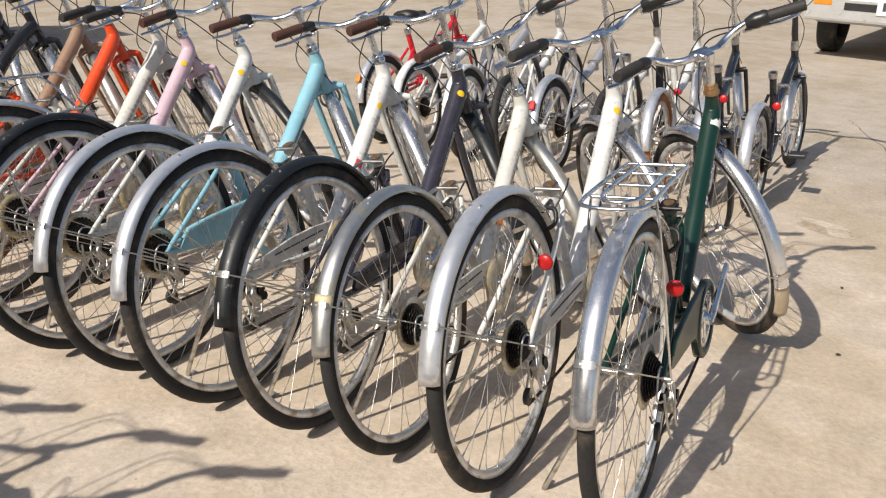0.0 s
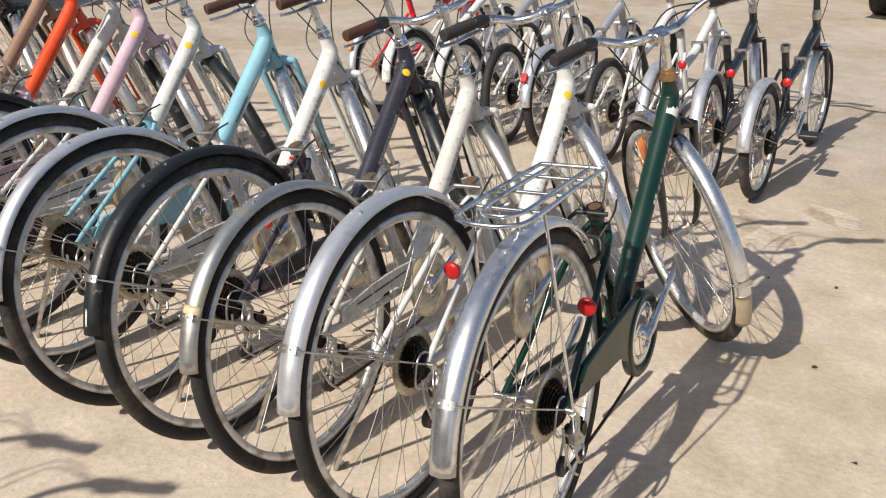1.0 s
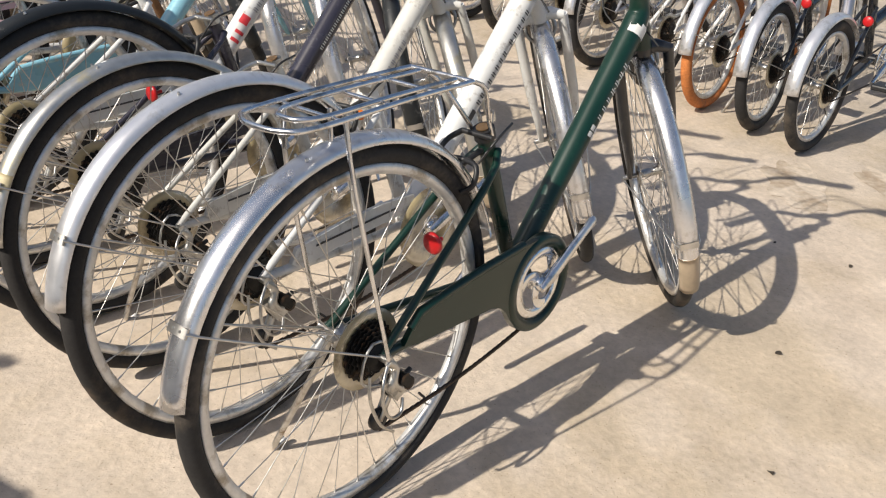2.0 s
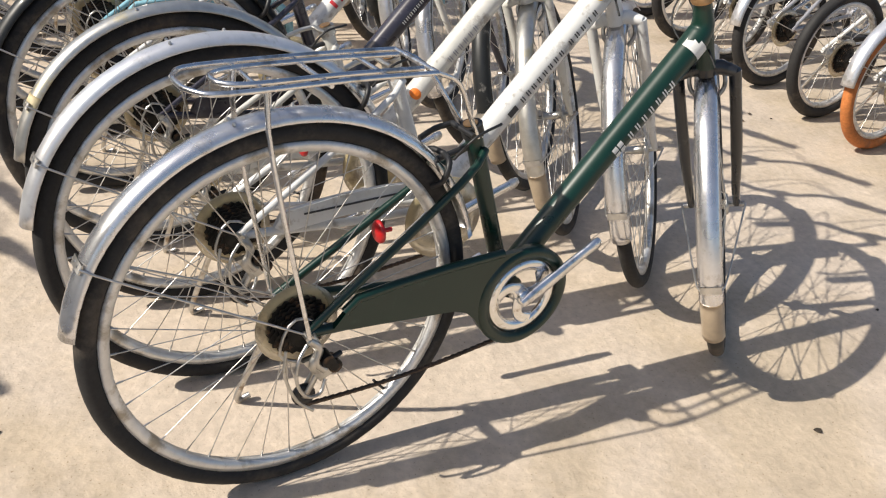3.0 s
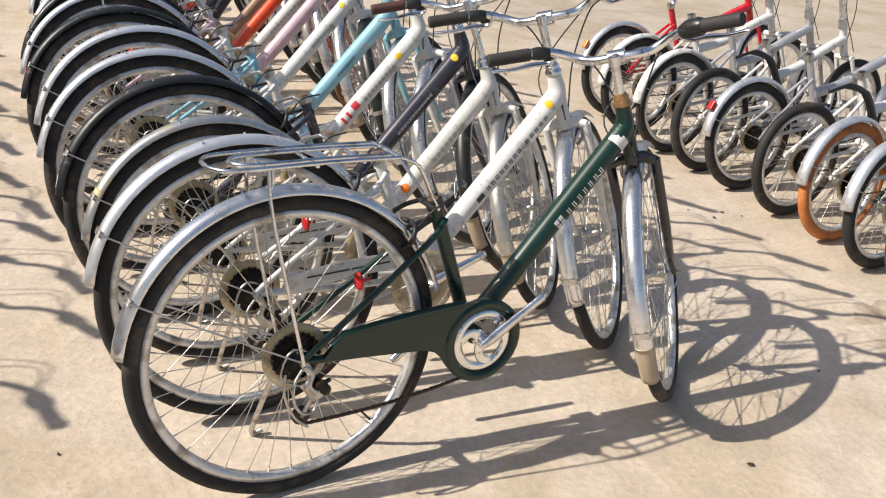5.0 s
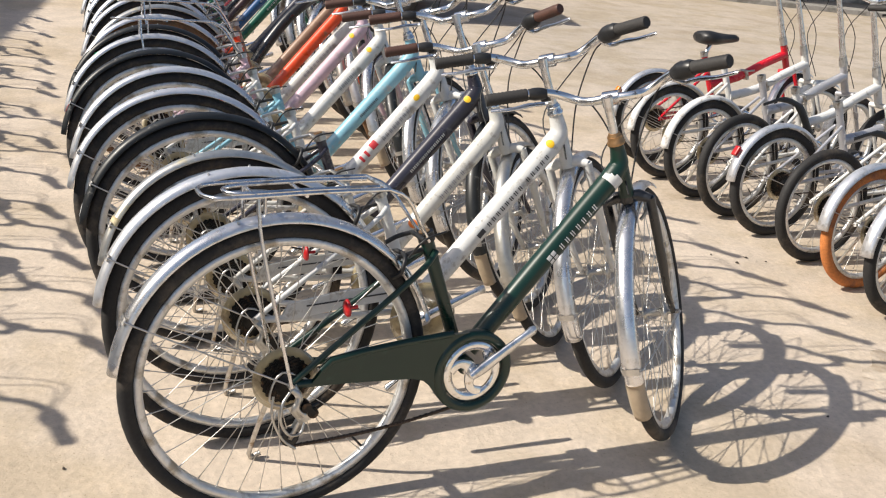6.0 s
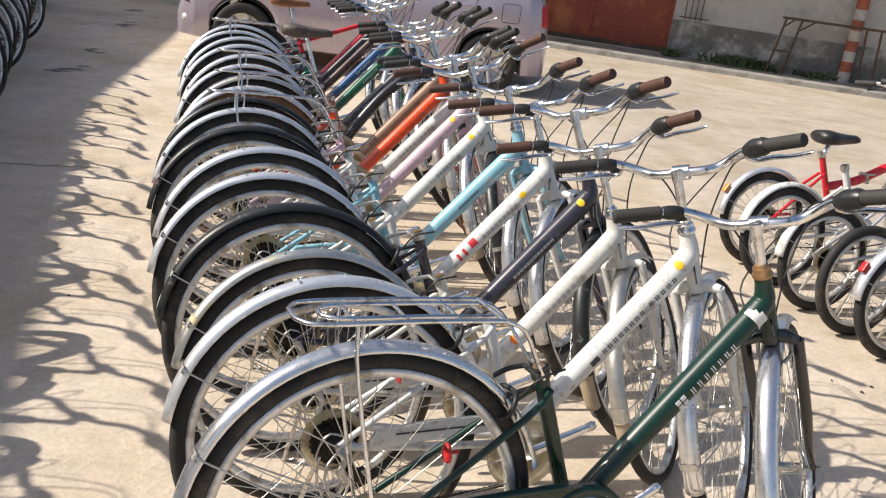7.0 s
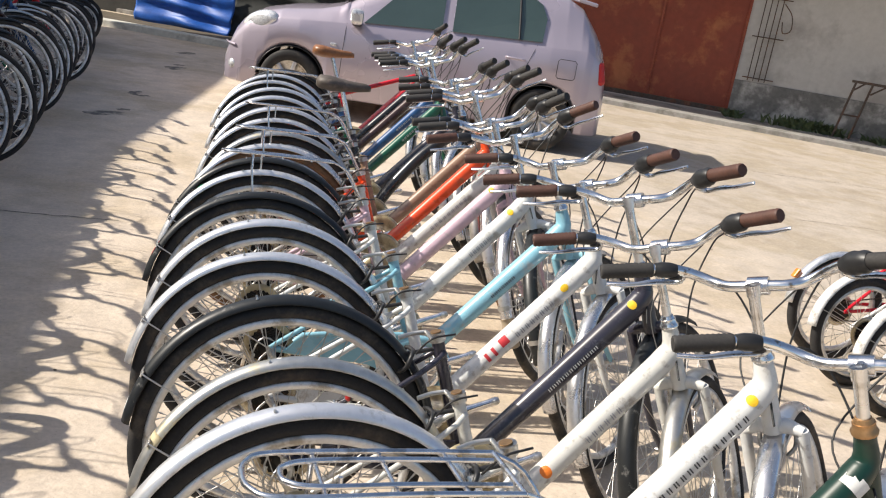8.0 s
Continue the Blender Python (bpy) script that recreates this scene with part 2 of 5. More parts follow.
def wheel(parent, name, at, R, tyre_mat=RUBBER, fat=0.0175, single_spokes=False, spin=0.0, basis=None, sprockets=True, guard=GUARD, rim_mat=RIM,
          cog=CASSETTE):
    rr = R - 2 * fat + 0.003
    m = Matrix.Translation(at) @ pose(0, 0, 0, 0, spin, 0)
    if basis is not None:
        m = basis @ m
    k = (round(R, 3), round(fat, 4))
    w = part(name, lambda bm: lathe(bm, [(rr, -0.0115), (rr, 0.0115), (rr - 0.011, 0.0115), (rr - 0.019, 0.006), (rr - 0.019, -0.006), (rr - 0.011, -0.0115)], seg=56),
             rim_mat, parent, "", ("rim", k), m)
    # flat-sided rim walls
    prof = [(R - fat + fat * math.cos(a), fat * 0.98 * math.sin(a)) for a in (2 * math.pi * j / 12 for j in range(12))]
    part("tyre", lambda bm: lathe(bm, prof, seg=64), tyre_mat, w, "", ("tyre", k))

    def hub(bm):
        lathe(bm, [(0.0, -0.05), (0.006, -0.05), (0.006, -0.034), (0.024, -0.031), (0.024, -0.027), (0.011, -0.022), (0.010, 0.022), (0.024, 0.027), (0.024, 0.031),
                   (0.006, 0.034), (0.006, 0.05), (0.0, 0.05)], seg=14, closed=False)
    part("hub", hub, DULL, w, "", "hub")
    n = 36 if R > 0.3 else 28
    if single_spokes:
        for i in range(n):
            part("spoke", lambda bm: spoke_set(bm, rr - 0.017, n, i), SPOKE, w, "", ("spoke", k, i))
    else:
        part("spokes", lambda bm: spoke_set(bm, rr - 0.017, n), SPOKE, w, "", ("spokes", k))
    part("valve", lambda bm: tube(bm, ((rr - 0.018, 0.004, 0.008), (rr - 0.055, 0.004, 0.008)), 0.003, 6), CABLE, w, "", ("valve", k))
    if sprockets:
        def cog_disc(bm, j, r):
            y = -0.036 - j * 0.0048
            nt = int(r * 480)
            ring = []
            for q in range(nt * 2):
                a = math.pi * q / nt
                rr2 = r + (0.0025 if q % 2 else -0.0015)
                ring.append((rr2 * math.cos(a), rr2 * math.sin(a)))
            prism(bm, ring, y - 0.0011, y + 0.0011)
        part("freewheel", lambda bm: lathe(bm, [(0.0, -0.034), (0.027, -0.034), (0.027, -0.063), (0.0, -0.066)], seg=16, closed=False), cog, w, "", "freewheel")
        for j, r in enumerate((0.054, 0.049, 0.045, 0.040, 0.035, 0.030)):
            part("sprocket", lambda bm: cog_disc(bm, j, r), cog, w, "", ("cog", j))
        if guard is not None:
            part("spoke_guard", lambda bm: lathe(bm, [(0.030, -0.0315), (0.060, -0.0305), (0.074, -0.0300), (0.0745, -0.0325), (0.060, -0.0330), (0.030, -0.0335)], seg=32),
                 guard, w, "", "guard")
    return w


def fender(bm, R, a0, a1, half=0.026, depth=0.017, seg=36):
    """A curved sheet of metal round a wheel, angles in degrees from ahead, over the top."""
    outer = []
    for j in range(9):
        u = -1 + 2 * j / 8
        outer.append((R + depth * 1.25 * (math.sqrt(max(0.0, 1 - (u * 0.985) ** 2))) - depth * 0.62, u * half))
    inner = [(r - 0.0016, o * 0.955) for r, o in reversed(outer)]
    lathe(bm, outer + inner, (0, 0, 0), seg, True, radians(a0), radians(a1))
    n = len(outer) * 2
    vs = list(bm.verts)
    for ring in (vs[:n], vs[-n:]):
        for j in range(8):
            try:
                bm.faces.new((ring[j], ring[j + 1], ring[n - 2 - j], ring[n - 1 - j]))
            except ValueError:
                pass


def polar(c, r, a, y=0.0):
    return Vector((c[0] + r * math.cos(radians(a)), y, c[1] + r * math.sin(radians(a))))


def grip_ridges(bm, p, q, r):
    pts, rs = [], []
    p, q = Vector(p), Vector(q)
    n = 22
    for i in range(n + 1):
        pts.append(p.lerp(q, i / n))
        rs.append(r * (1.0 + (0.06 if i % 2 else -0.03)) * (0.93 if i in (0, n) else 1.0))
    tube(bm, pts, rs, 10)


def lever_housing(bm, p, q, e, s):
    """Twist shifter (right) or plain lever clamp (left) inboard of a grip, with the lever's body under it."""
    n = 6
    if s < 0:
        tube(bm, [p.lerp(q, 0.10).lerp(q.lerp(e, 0.24), k / n) for k in range(n + 1)], (0.014, 0.0185, 0.0225, 0.0235, 0.0215, 0.0225, 0.0175), 14)
        box(bm, q + Vector((0.014, 0.004, -0.012)), (0.036, 0.030, 0.020), None, 0.006)
    else:
        tube(bm, [p.lerp(q, 0.30).lerp(q.lerp(e, 0.16), k / n) for k in range(n + 1)], (0.013, 0.015, 0.0165, 0.0165, 0.0165, 0.015, 0.0135), 12)
    box(bm, p.lerp(q, 0.5) + Vector((0.016, 0, -0.012)), (0.030, 0.022, 0.018), None, 0.005)


def round_mark(bm, p0, p1, r, s0, s1, a0, a1, n=18):
    """A round sticker on a tube, within the same bounds as patch()."""
    p0, p1 = Vector(p0), Vector(p1)
    d = (p1 - p0).normalized()
    side = Vector((0, -1, 0))
    up = d.cross(side)
    if up.z < 0:
        up = -up

    def at(f, k):
        w = 2 * math.pi * k / n
        a = radians((a0 + a1) / 2 + f * (a1 - a0) / 2 * math.sin(w))
        return bm.verts.new(p0 + d * ((s0 + s1) / 2 + f * (s1 - s0) / 2 * math.cos(w)) + (side * math.cos(a) + up * math.sin(a)) * r)
    hub, inner, outer = at(0, 0), [at(0.55, k) for k in range(n)], [at(1, k) for k in range(n)]
    for k in range(n):
        bm.faces.new((hub, inner[k], inner[(k + 1) % n]))
        bm.faces.new((inner[k], outer[k], outer[(k + 1) % n], inner[(k + 1) % n]))
    bmesh.ops.recalc_face_normals(bm, faces=bm.faces)


def bicycle(label, x, y, yaw=0.0, lean=9.0, steer=34.0, color=P_WHITE, fender_mat=F_ALU, front_fender_mat=None, guard_color=None, grip=BROWN_GRIP, marks=(), rack=False,
            saddle=None, single_spokes=False, seat_color=None, tube_r=0.0285, fork_color=None, tyre_mat=RUBBER, bar_up=0.0, guard=GUARD, reflector=True,
            group="bicycles in the long row", curved=False, seat_post=None, lever=True, clamp=True, crank=22.0, high_bar=False, wheel_tint=RIM, flap=True, bars=True, full_guard=False, size=1.0, tape=(), spoke_lens=False):
    """A 27 inch city bicycle on its side stand. Rear tyre on the ground at x, y; it heads along yaw."""
    root = new("bicycle")
    root.matrix_basis = pose(x, y, 0, -lean, 0, yaw) @ Matrix.Scale(size, 4)
    tagged(root, label, "bicycle", group)
    R, RF = 0.348, 0.358
    A, F, B = (0.03, 0.348), (1.100, 0.348), (0.475, 0.310)
    front_fender_mat = front_fender_mat or (F_SHINY if fender_mat is F_ALU else fender_mat)
    fork_color = fork_color or color
    seat_color = seat_color or color
    guard_color = guard_color or color
    head_lo, head_hi = Vector((0.931, 0, 0.694)), Vector((0.882, 0, 0.827))
    axis = (head_hi - head_lo).normalized()
    S = Matrix.Translation(head_lo) @ Matrix.Rotation(radians(steer), 4, axis) @ Matrix.Translation(-head_lo)
    seat_lo, seat_hi = Vector((B[0], 0, B[1])), Vector((0.372, 0, 0.636))

    # frame
    dt0, dt1 = Vector((0.497, 0, 0.335)), Vector((0.903, 0, 0.768))
    if curved:
        mid = smooth_pts((dt0, (0.57, 0, 0.45), (0.69, 0, 0.60), (0.80, 0, 0.70), dt1), 4)
        part("down_tube", lambda bm: tube(bm, mid, tube_r, 12), color, root, "", ("dtc", tube_r))
    else:
        along = (dt1 - dt0).normalized()
        bend = smooth_pts((dt1 - along * 0.050, dt1 - along * 0.018 + Vector((-0.001, 0, 0.004)), head_lo.lerp(head_hi, 0.66) + Vector((-0.002, 0, 0)), head_lo.lerp(head_hi, 0.95)), 3)
        girth = [tube_r * 1.03] * 3 + [tube_r * 0.99, tube_r * 0.96, tube_r * 0.92, tube_r * 0.87, tube_r * 0.80, tube_r * 0.74, tube_r * 0.68]
        part("down_tube", lambda bm: tube(bm, [dt0, dt0.lerp(dt1, 0.5)] + bend, [tube_r * 0.93, tube_r] + girth, 14), color, root, "", ("dt", tube_r))
        for j, (mm, spans) in enumerate(marks):
            for s0, s1, a0, a1 in spans:
                part("marking", lambda bm: (round_mark if mm in (YELLOW_DOT, ORANGE_DOT) else patch)(bm, dt0, dt1, tube_r * 1.03 + 0.0009, s0, s1, a0, a1), mm, root)
    if high_bar:
        part("top_tube", lambda bm: tube(bm, (seat_hi - Vector((0, 0, 0.04)), dt1 + Vector((-0.01, 0, 0.02))), 0.015, 10), color, root, "", "toptube")
    part("head_tube", lambda bm: tube(bm, (head_lo, head_lo.lerp(head_hi, 0.15), head_hi), (0.0205, 0.0185, 0.0185), 14), color, root, "", "head_tube")
    part("seat_tube", lambda bm: tube(bm, (seat_lo, seat_hi), 0.0162, 12), seat_color, root, "", "seat_tube")

    def seat_ring(bm):
        d = (seat_hi - seat_lo).normalized()
        tube(bm, (seat_hi - d * 0.012, seat_hi + d * 0.010), 0.0205, 14)
        tube(bm, (seat_hi + Vector((-0.018, -0.034, 0)), seat_hi + Vector((-0.018, 0.036, 0))), 0.0055, 8)
        tube(bm, smooth_pts((seat_hi + Vector((-0.018, 0.036, 0)), seat_hi + Vector((-0.05, 0.042, -0.008)), seat_hi + Vector((-0.085, 0.034, -0.018))), 3), 0.006, 6, flat=0.6)
    if clamp:
        part("seat_clamp", seat_ring, BLACK if color is P_GREEN else DULL, root, "", "seat_clamp")
        part("tube_mouth", lambda bm: tube(bm, (seat_hi + Vector((-0.004, 0, 0.0105)), seat_hi + Vector((-0.0046, 0, 0.0125))), 0.0135, 12), BRASS, root, "rusty open tube end", "tube_mouth")
    part("bottom_bracket", lambda bm: tube(bm, ((B[0], -0.038, B[1]), (B[0], 0.038, B[1])), 0.0225, 14), color, root, "", "bb")
    for s in (-1, 1):
        part("chain_stay", lambda bm: tube(bm, smooth_pts(((B[0] - 0.01, s * 0.02, B[1]), (0.28, s * 0.042, 0.322), (A[0], s * 0.066, A[1])), 3), 0.0095, 8), color, root, "", ("cs", s))
        part("seat_stay", lambda bm: tube(bm, smooth_pts(((0.392, s * 0.018, 0.602), (0.33, s * 0.040, 0.553), (A[0], s * 0.066, A[1])), 3), 0.0075, 8), seat_color, root, "", ("ss", s))

    # wheels
    spin = random.uniform(0, 60)
    rw = wheel(root, "rear_wheel", (A[0], 0, A[1]), R, tyre_mat, 0.0178, single_spokes=single_spokes, spin=spin, guard=guard, rim_mat=wheel_tint)
    fw = wheel(root, "front_wheel", (F[0], 0, F[1]), R, tyre_mat, 0.0178, single_spokes=single_spokes, spin=-spin, basis=S, sprockets=False, rim_mat=wheel_tint)

    if spoke_lens:
        part("spoke_reflector", lambda bm: box(bm, (0, 0, 0), (0.030, 0.012, 0.062), None, 0.005), FLAP, rw, "pale plastic spoke reflector", "spoke_lens", pose(0.0, 0, 0, 0, -40, 0) @ Matrix.Translation((0.20, 0.0, 0.0)))

    # rear mudguard with its clip and wire stay
    rf = part("rear_mudguard", lambda bm: fender(bm, RF, 14, 171), fender_mat, root, "", "rf", Matrix.Translation((A[0], 0, A[1])))

    def stay(bm, a, rr, c=(0, 0)):
        e = polar(c, rr, a)
        for s in (-1, 1):
            tube(bm, smooth_pts((polar(c, 0.0, a, s * 0.07), polar(c, rr * 0.9, a, s * 0.032), polar(c, rr + 0.016, a, s * 0.020)), 3), 0.0021, 6)
        lathe(bm, [(rr + 0.0165, -0.020), (rr + 0.0165, 0.020), (rr + 0.013, 0.022), (rr + 0.013, -0.022)], (c[0], 0, c[1]), 1, True, radians(a - 1.2), radians(a + 1.2))
    for tm, t0, t1, hw in tape:
        part("tape", lambda bm: fender(bm, RF + 0.0008, t0, t1, 0.0262 * hw, 0.0172 if hw > 0.9 else 0.0165, 4), tm, rf)
    part("mudguard_stay", lambda bm: stay(bm, 152, RF - 0.005), SPOKE, rf, "", "rstay")

    def rivet(bm, a, s):
        c = polar((0, 0), RF + 0.0105, a, s)
        d = (polar((0, 0), 1, a) - Vector((0, 0, 0))).normalized()
        tube(bm, (c - d * 0.002, c + d * 0.0022), (0.0034, 0.0022), 8)
    for a, s in ((152, 0.008), (152, -0.008), (104, 0.012), (104, -0.012), (88, 0.012)):
        part("rivet", lambda bm: rivet(bm, a, s), DULL, rf, "", ("rivet", a, s))

    # fork and front mudguard
    crown = head_lo + axis * -0.018
    part("fork_crown", lambda bm: (tube(bm, (crown + Vector((0, -0.058, 0)), crown + Vector((0, -0.03, 0.012)), crown + Vector((0, 0.03, 0.012)), crown + Vector((0, 0.058, 0))), (0.0115, 0.016, 0.016, 0.0115), 10),
                                   tube(bm, (crown, head_lo), 0.0195, 12)), fork_color, root, "", "crown", S)
    for s in (-1, 1):
        part("fork_blade", lambda bm: tube(bm, smooth_pts((crown + Vector((0, s * 0.056, 0.004)), (0.985, s * 0.055, 0.56), (1.025, s * 0.053, 0.46), (1.055, s * 0.05, 0.40), (F[0], s * 0.05, F[1])), 3),
                                           [0.0125] * 6 + [0.011, 0.0105, 0.010, 0.0095, 0.009, 0.0085, 0.008], 10), fork_color, root, "", ("blade", s), S)
    part("axle_nut", lambda bm: tube(bm, ((F[0], -0.068, F[1]), (F[0], 0.068, F[1])), 0.0065, 6), DULL, root, "", "fnut", S)
    ff = part("front_mudguard", lambda bm: fender(bm, RF - 0.003, 72, 202, 0.0245), front_fender_mat, root, "", "ff", S @ Matrix.Translation((F[0], 0, F[1])))
    part("mudguard_stay", lambda bm: stay(bm, 190, RF - 0.007), SPOKE, ff, "", "fstay")
    if flap:
        part("mud_flap", lambda bm: fender(bm, RF - 0.001, 196, 214, 0.0235, 0.017, 8), FLAP, ff, "yellowed clear plastic flap", "flap")

    # brake calliper
    def calliper(bm):
        c = crown + Vector((0.035, 0, -0.005))
        for s in (-1, 1):
            tube(bm, smooth_pts((c + Vector((0, 0, 0.01)), c + Vector((0.004, s * 0.032, 0.0)), c + Vector((0.004, s * 0.034, -0.03)), c + Vector((0, s * 0.018, -0.05))), 3), 0.005, 6)
        tube(bm, (c + Vector((-0.04, 0, 0)), c + Vector((0.015, 0, 0))), 0.005, 6)
    part("brake_calliper", calliper, DULL, root, "", "calliper", S)

    # stem, handlebar, grips, levers, cables
    if bars:
        top = head_hi + axis * (0.105 + bar_up)
        C = top + Vector((0.045, 0, 0.008))
        part("headset", lambda bm: (tube(bm, (head_hi, head_hi + axis * 0.006, head_hi + axis * 0.010, head_hi + axis * 0.022), (0.022, 0.023, 0.019, 0.019), 14),
                                    tube(bm, (head_hi + axis * 0.022, head_hi + axis * 0.030), (0.017, 0.014), 14)), BRASS if color is P_GREEN else CHROME, root, "", "headset")
        bar_key = round(bar_up, 3)
        stem = part("handlebar_stem", lambda bm: (tube(bm, (head_hi + axis * 0.02, top), 0.0112, 12), tube(bm, (top + axis * -0.012, top + axis * 0.012 + Vector((0.002, 0, 0))), (0.0135, 0.0145), 12),
                                                  tube(bm, (top, C), (0.013, 0.0125), 10), tube(bm, (C + Vector((0, -0.02, 0)), C + Vector((0, 0.02, 0))), 0.0185, 12)), ALU, root, "", ("stem", bar_key), S)

        part("stem_bolt", lambda bm: tube(bm, (C + Vector((0.014, 0, 0.0)), C + Vector((0.0192, 0, 0.0))), 0.0062, 10), BLACK, stem, "", ("bolt", bar_key))

        def side_pts(s):
            return [C + Vector(v) for v in ((0, s * 0.02, 0), (0.004, s * 0.055, 0.0), (0.018, s * 0.085, 0.006), (0.016, s * 0.12, 0.022), (0.0, s * 0.152, 0.035), (-0.022, s * 0.182, 0.040), (-0.085, s * 0.292, 0.040))]
        hb = part("handlebar", lambda bm: tube(bm, smooth_pts(list(reversed(side_pts(-1))) + side_pts(1), 4), 0.0112, 10), CHROME, root, "", ("bar", bar_key), S)
        for s in (-1, 1):
            p = side_pts(s)
            part("grip", lambda bm: grip_ridges(bm, p[5].lerp(p[6], 0.18), p[6] + (p[6] - p[5]) * 0.02, 0.0158), grip, hb, "", ("grip", bar_key, s))
            part("shifter" if s < 0 else "lever_clamp", lambda bm: lever_housing(bm, p[4], p[5], p[6], s), BLACK, hb, "", ("shift", bar_key, s))
            if lever:
                part("brake_lever", lambda bm: tube(bm, smooth_pts((p[4] + Vector((0.012, 0, -0.012)), p[4] + Vector((0.035, s * 0.02, -0.022)), p[5] + Vector((0.03, s * 0.03, -0.026)),
                                                                  p[5].lerp(p[6], 0.5) + Vector((0.032, s * 0.02, -0.03)), p[6] + Vector((0.052, s * 0.012, -0.026))), 3), [0.008] * 3 + [0.0075] * 5 + [0.006] * 4 + [0.0055], 8, flat=0.55),
                     ALU, hb, "", ("lever", bar_key, s))
            end = crown + Vector((0.04, 0, 0.03)) if s < 0 else Vector((0.86, -0.02, 0.70))
            part("cable", lambda bm: tube(bm, smooth_pts((p[4] + Vector((0.02, 0, -0.01)), p[3] + Vector((0.11, -s * 0.03, -0.02)), C + Vector((0.12, -s * 0.02 + s * 0.05, -0.12)), end), 6), 0.0024, 5), CABLE, hb, "", ("cable", bar_key, s))
        part("cable", lambda bm: tube(bm, smooth_pts((side_pts(-1)[4] + Vector((0.02, 0.0, 0.0)), C + Vector((0.14, -0.08, 0.02)), C + Vector((0.10, 0.06, -0.13)), Vector((0.90, 0.03, 0.72))), 6), 0.0022, 5), CABLE, hb, "", ("cable2", bar_key))

    # drive train on the right
    def plate(bm):
        o = [(0.078, 0.348), (0.100, 0.372), (0.124, 0.392), (0.20, 0.401), (0.30, 0.408), (0.42, 0.412), (0.475, 0.412), (0.44, 0.398), (0.412, 0.372), (0.393, 0.330), (0.393, 0.290), (0.412, 0.248), (0.444, 0.222),
             (0.424, 0.222), (0.398, 0.240), (0.380, 0.264), (0.364, 0.290), (0.345, 0.308), (0.318, 0.318), (0.20, 0.330), (0.11, 0.338)]
        prism(bm, o, -0.074, -0.062)
        lathe(bm, [(0.080, -0.076), (0.095, -0.079), (0.103, -0.074), (0.103, -0.056), (0.080, -0.060)], (B[0], 0, B[1]), 48)
        tube(bm, ((0.10, -0.068, 0.372), (0.124, -0.068, 0.393), (0.20, -0.068, 0.402), (0.30, -0.068, 0.409), (0.42, -0.068, 0.413)), 0.0085, 8)
    def slim(bm):
        o = [(0.10, 0.352), (0.115, 0.380), (0.24, 0.398), (0.34, 0.402), (0.43, 0.398), (0.43, 0.366), (0.34, 0.360), (0.24, 0.352), (0.12, 0.338)]
        prism(bm, o, -0.070, -0.060)
    if full_guard:
        part("chain_guard", plate, guard_color, root, "", "chain_guard")
    else:
        part("chain_guard", slim, guard_color, root, "", "chain_guard_slim")
        part("guard_stripe", lambda bm: box(bm, (0.27, -0.0708, 0.377), (0.22, 0.001, 0.004), pose(0, 0, 0, 0, -3, 0)), BLACK_MARK, root, "", "gstripe1")
        part("ring_cover", lambda bm: lathe(bm, [(0.028, -0.0745), (0.070, -0.0735), (0.092, -0.0725), (0.093, -0.0745), (0.070, -0.0755), (0.028, -0.0765)], (B[0], 0, B[1]), 36), GUARD, root,
             "yellowed plastic chain-ring cover", "ring_cover")

    def ring(bm):
        lathe(bm, [(0.055, -0.066), (0.079, -0.066), (0.079, -0.0735), (0.064, -0.0745), (0.055, -0.071)], (B[0], 0, B[1]), 44)
        for j in range(3):
            a = 120 * j + crank - 28
            tube(bm, smooth_pts((polar(B, 0.008, a, -0.071), polar(B, 0.026, a + 6, -0.0715), polar(B, 0.044, a + 22, -0.0715), polar(B, 0.060, a + 46, -0.0705)), 3),
                 [0.018, 0.0165, 0.0145, 0.013, 0.012, 0.0115, 0.011, 0.0115, 0.0125, 0.014], 8, flat=0.28)
        lathe(bm, [(0.0, -0.084), (0.013, -0.084), (0.016, -0.080), (0.018, -0.070), (0.018, -0.050), (0.0, -0.05)], (B[0], 0, B[1]), 16, closed=False)
    part("chain_ring", ring, CHROME, root, "", ("chain_ring", crank))
    for s, a in ((-1, crank), (1, crank + 180)):
        part("crank_arm", lambda bm: (tube(bm, (polar(B, -0.012, a, s * 0.086), polar(B, 0.02, a, s * 0.087), polar(B, 0.15, a, s * 0.094), polar(B, 0.172, a, s * 0.095), polar(B, 0.182, a, s * 0.095)),
                                           (0.010, 0.0145, 0.0105, 0.0125, 0.008), 10, flat=0.7),
                                      lathe(bm, [(0.0, s * 0.102), (0.008, s * 0.1025), (0.008, s * 0.10)], polar(B, 0.171, a), 10, closed=False)), ALU, root, "", ("crank", s, crank))

    def derailleur(bm):
        a = Vector((A[0] + 0.005, -0.075, A[1]))
        tube(bm, smooth_pts((a, a + Vector((0.012, -0.006, -0.03)), a + Vector((0.0, -0.008, -0.055)), a + Vector((0.025, 0.004, -0.085))), 3), 0.0085, 8)
        for s in (-1, 1):
            tube(bm, (a + Vector((0.03, 0.018 + s * 0.006, -0.07)), a + Vector((-0.005, 0.02 + s * 0.006, -0.135))), 0.0065, 6, flat=0.3)
        tube(bm, smooth_pts((a + Vector((-0.045, -0.004, -0.015)), a + Vector((-0.05, -0.01, -0.06)), a + Vector((-0.03, -0.012, -0.115)), a + Vector((0.0, -0.012, -0.145))), 3), 0.003, 6)
        prism(bm, [(A[0] - 0.012, A[1] - 0.045), (A[0] + 0.030, A[1] - 0.038), (A[0] + 0.048, A[1] - 0.078), (A[0] + 0.020, A[1] - 0.092)], -0.083, -0.070)
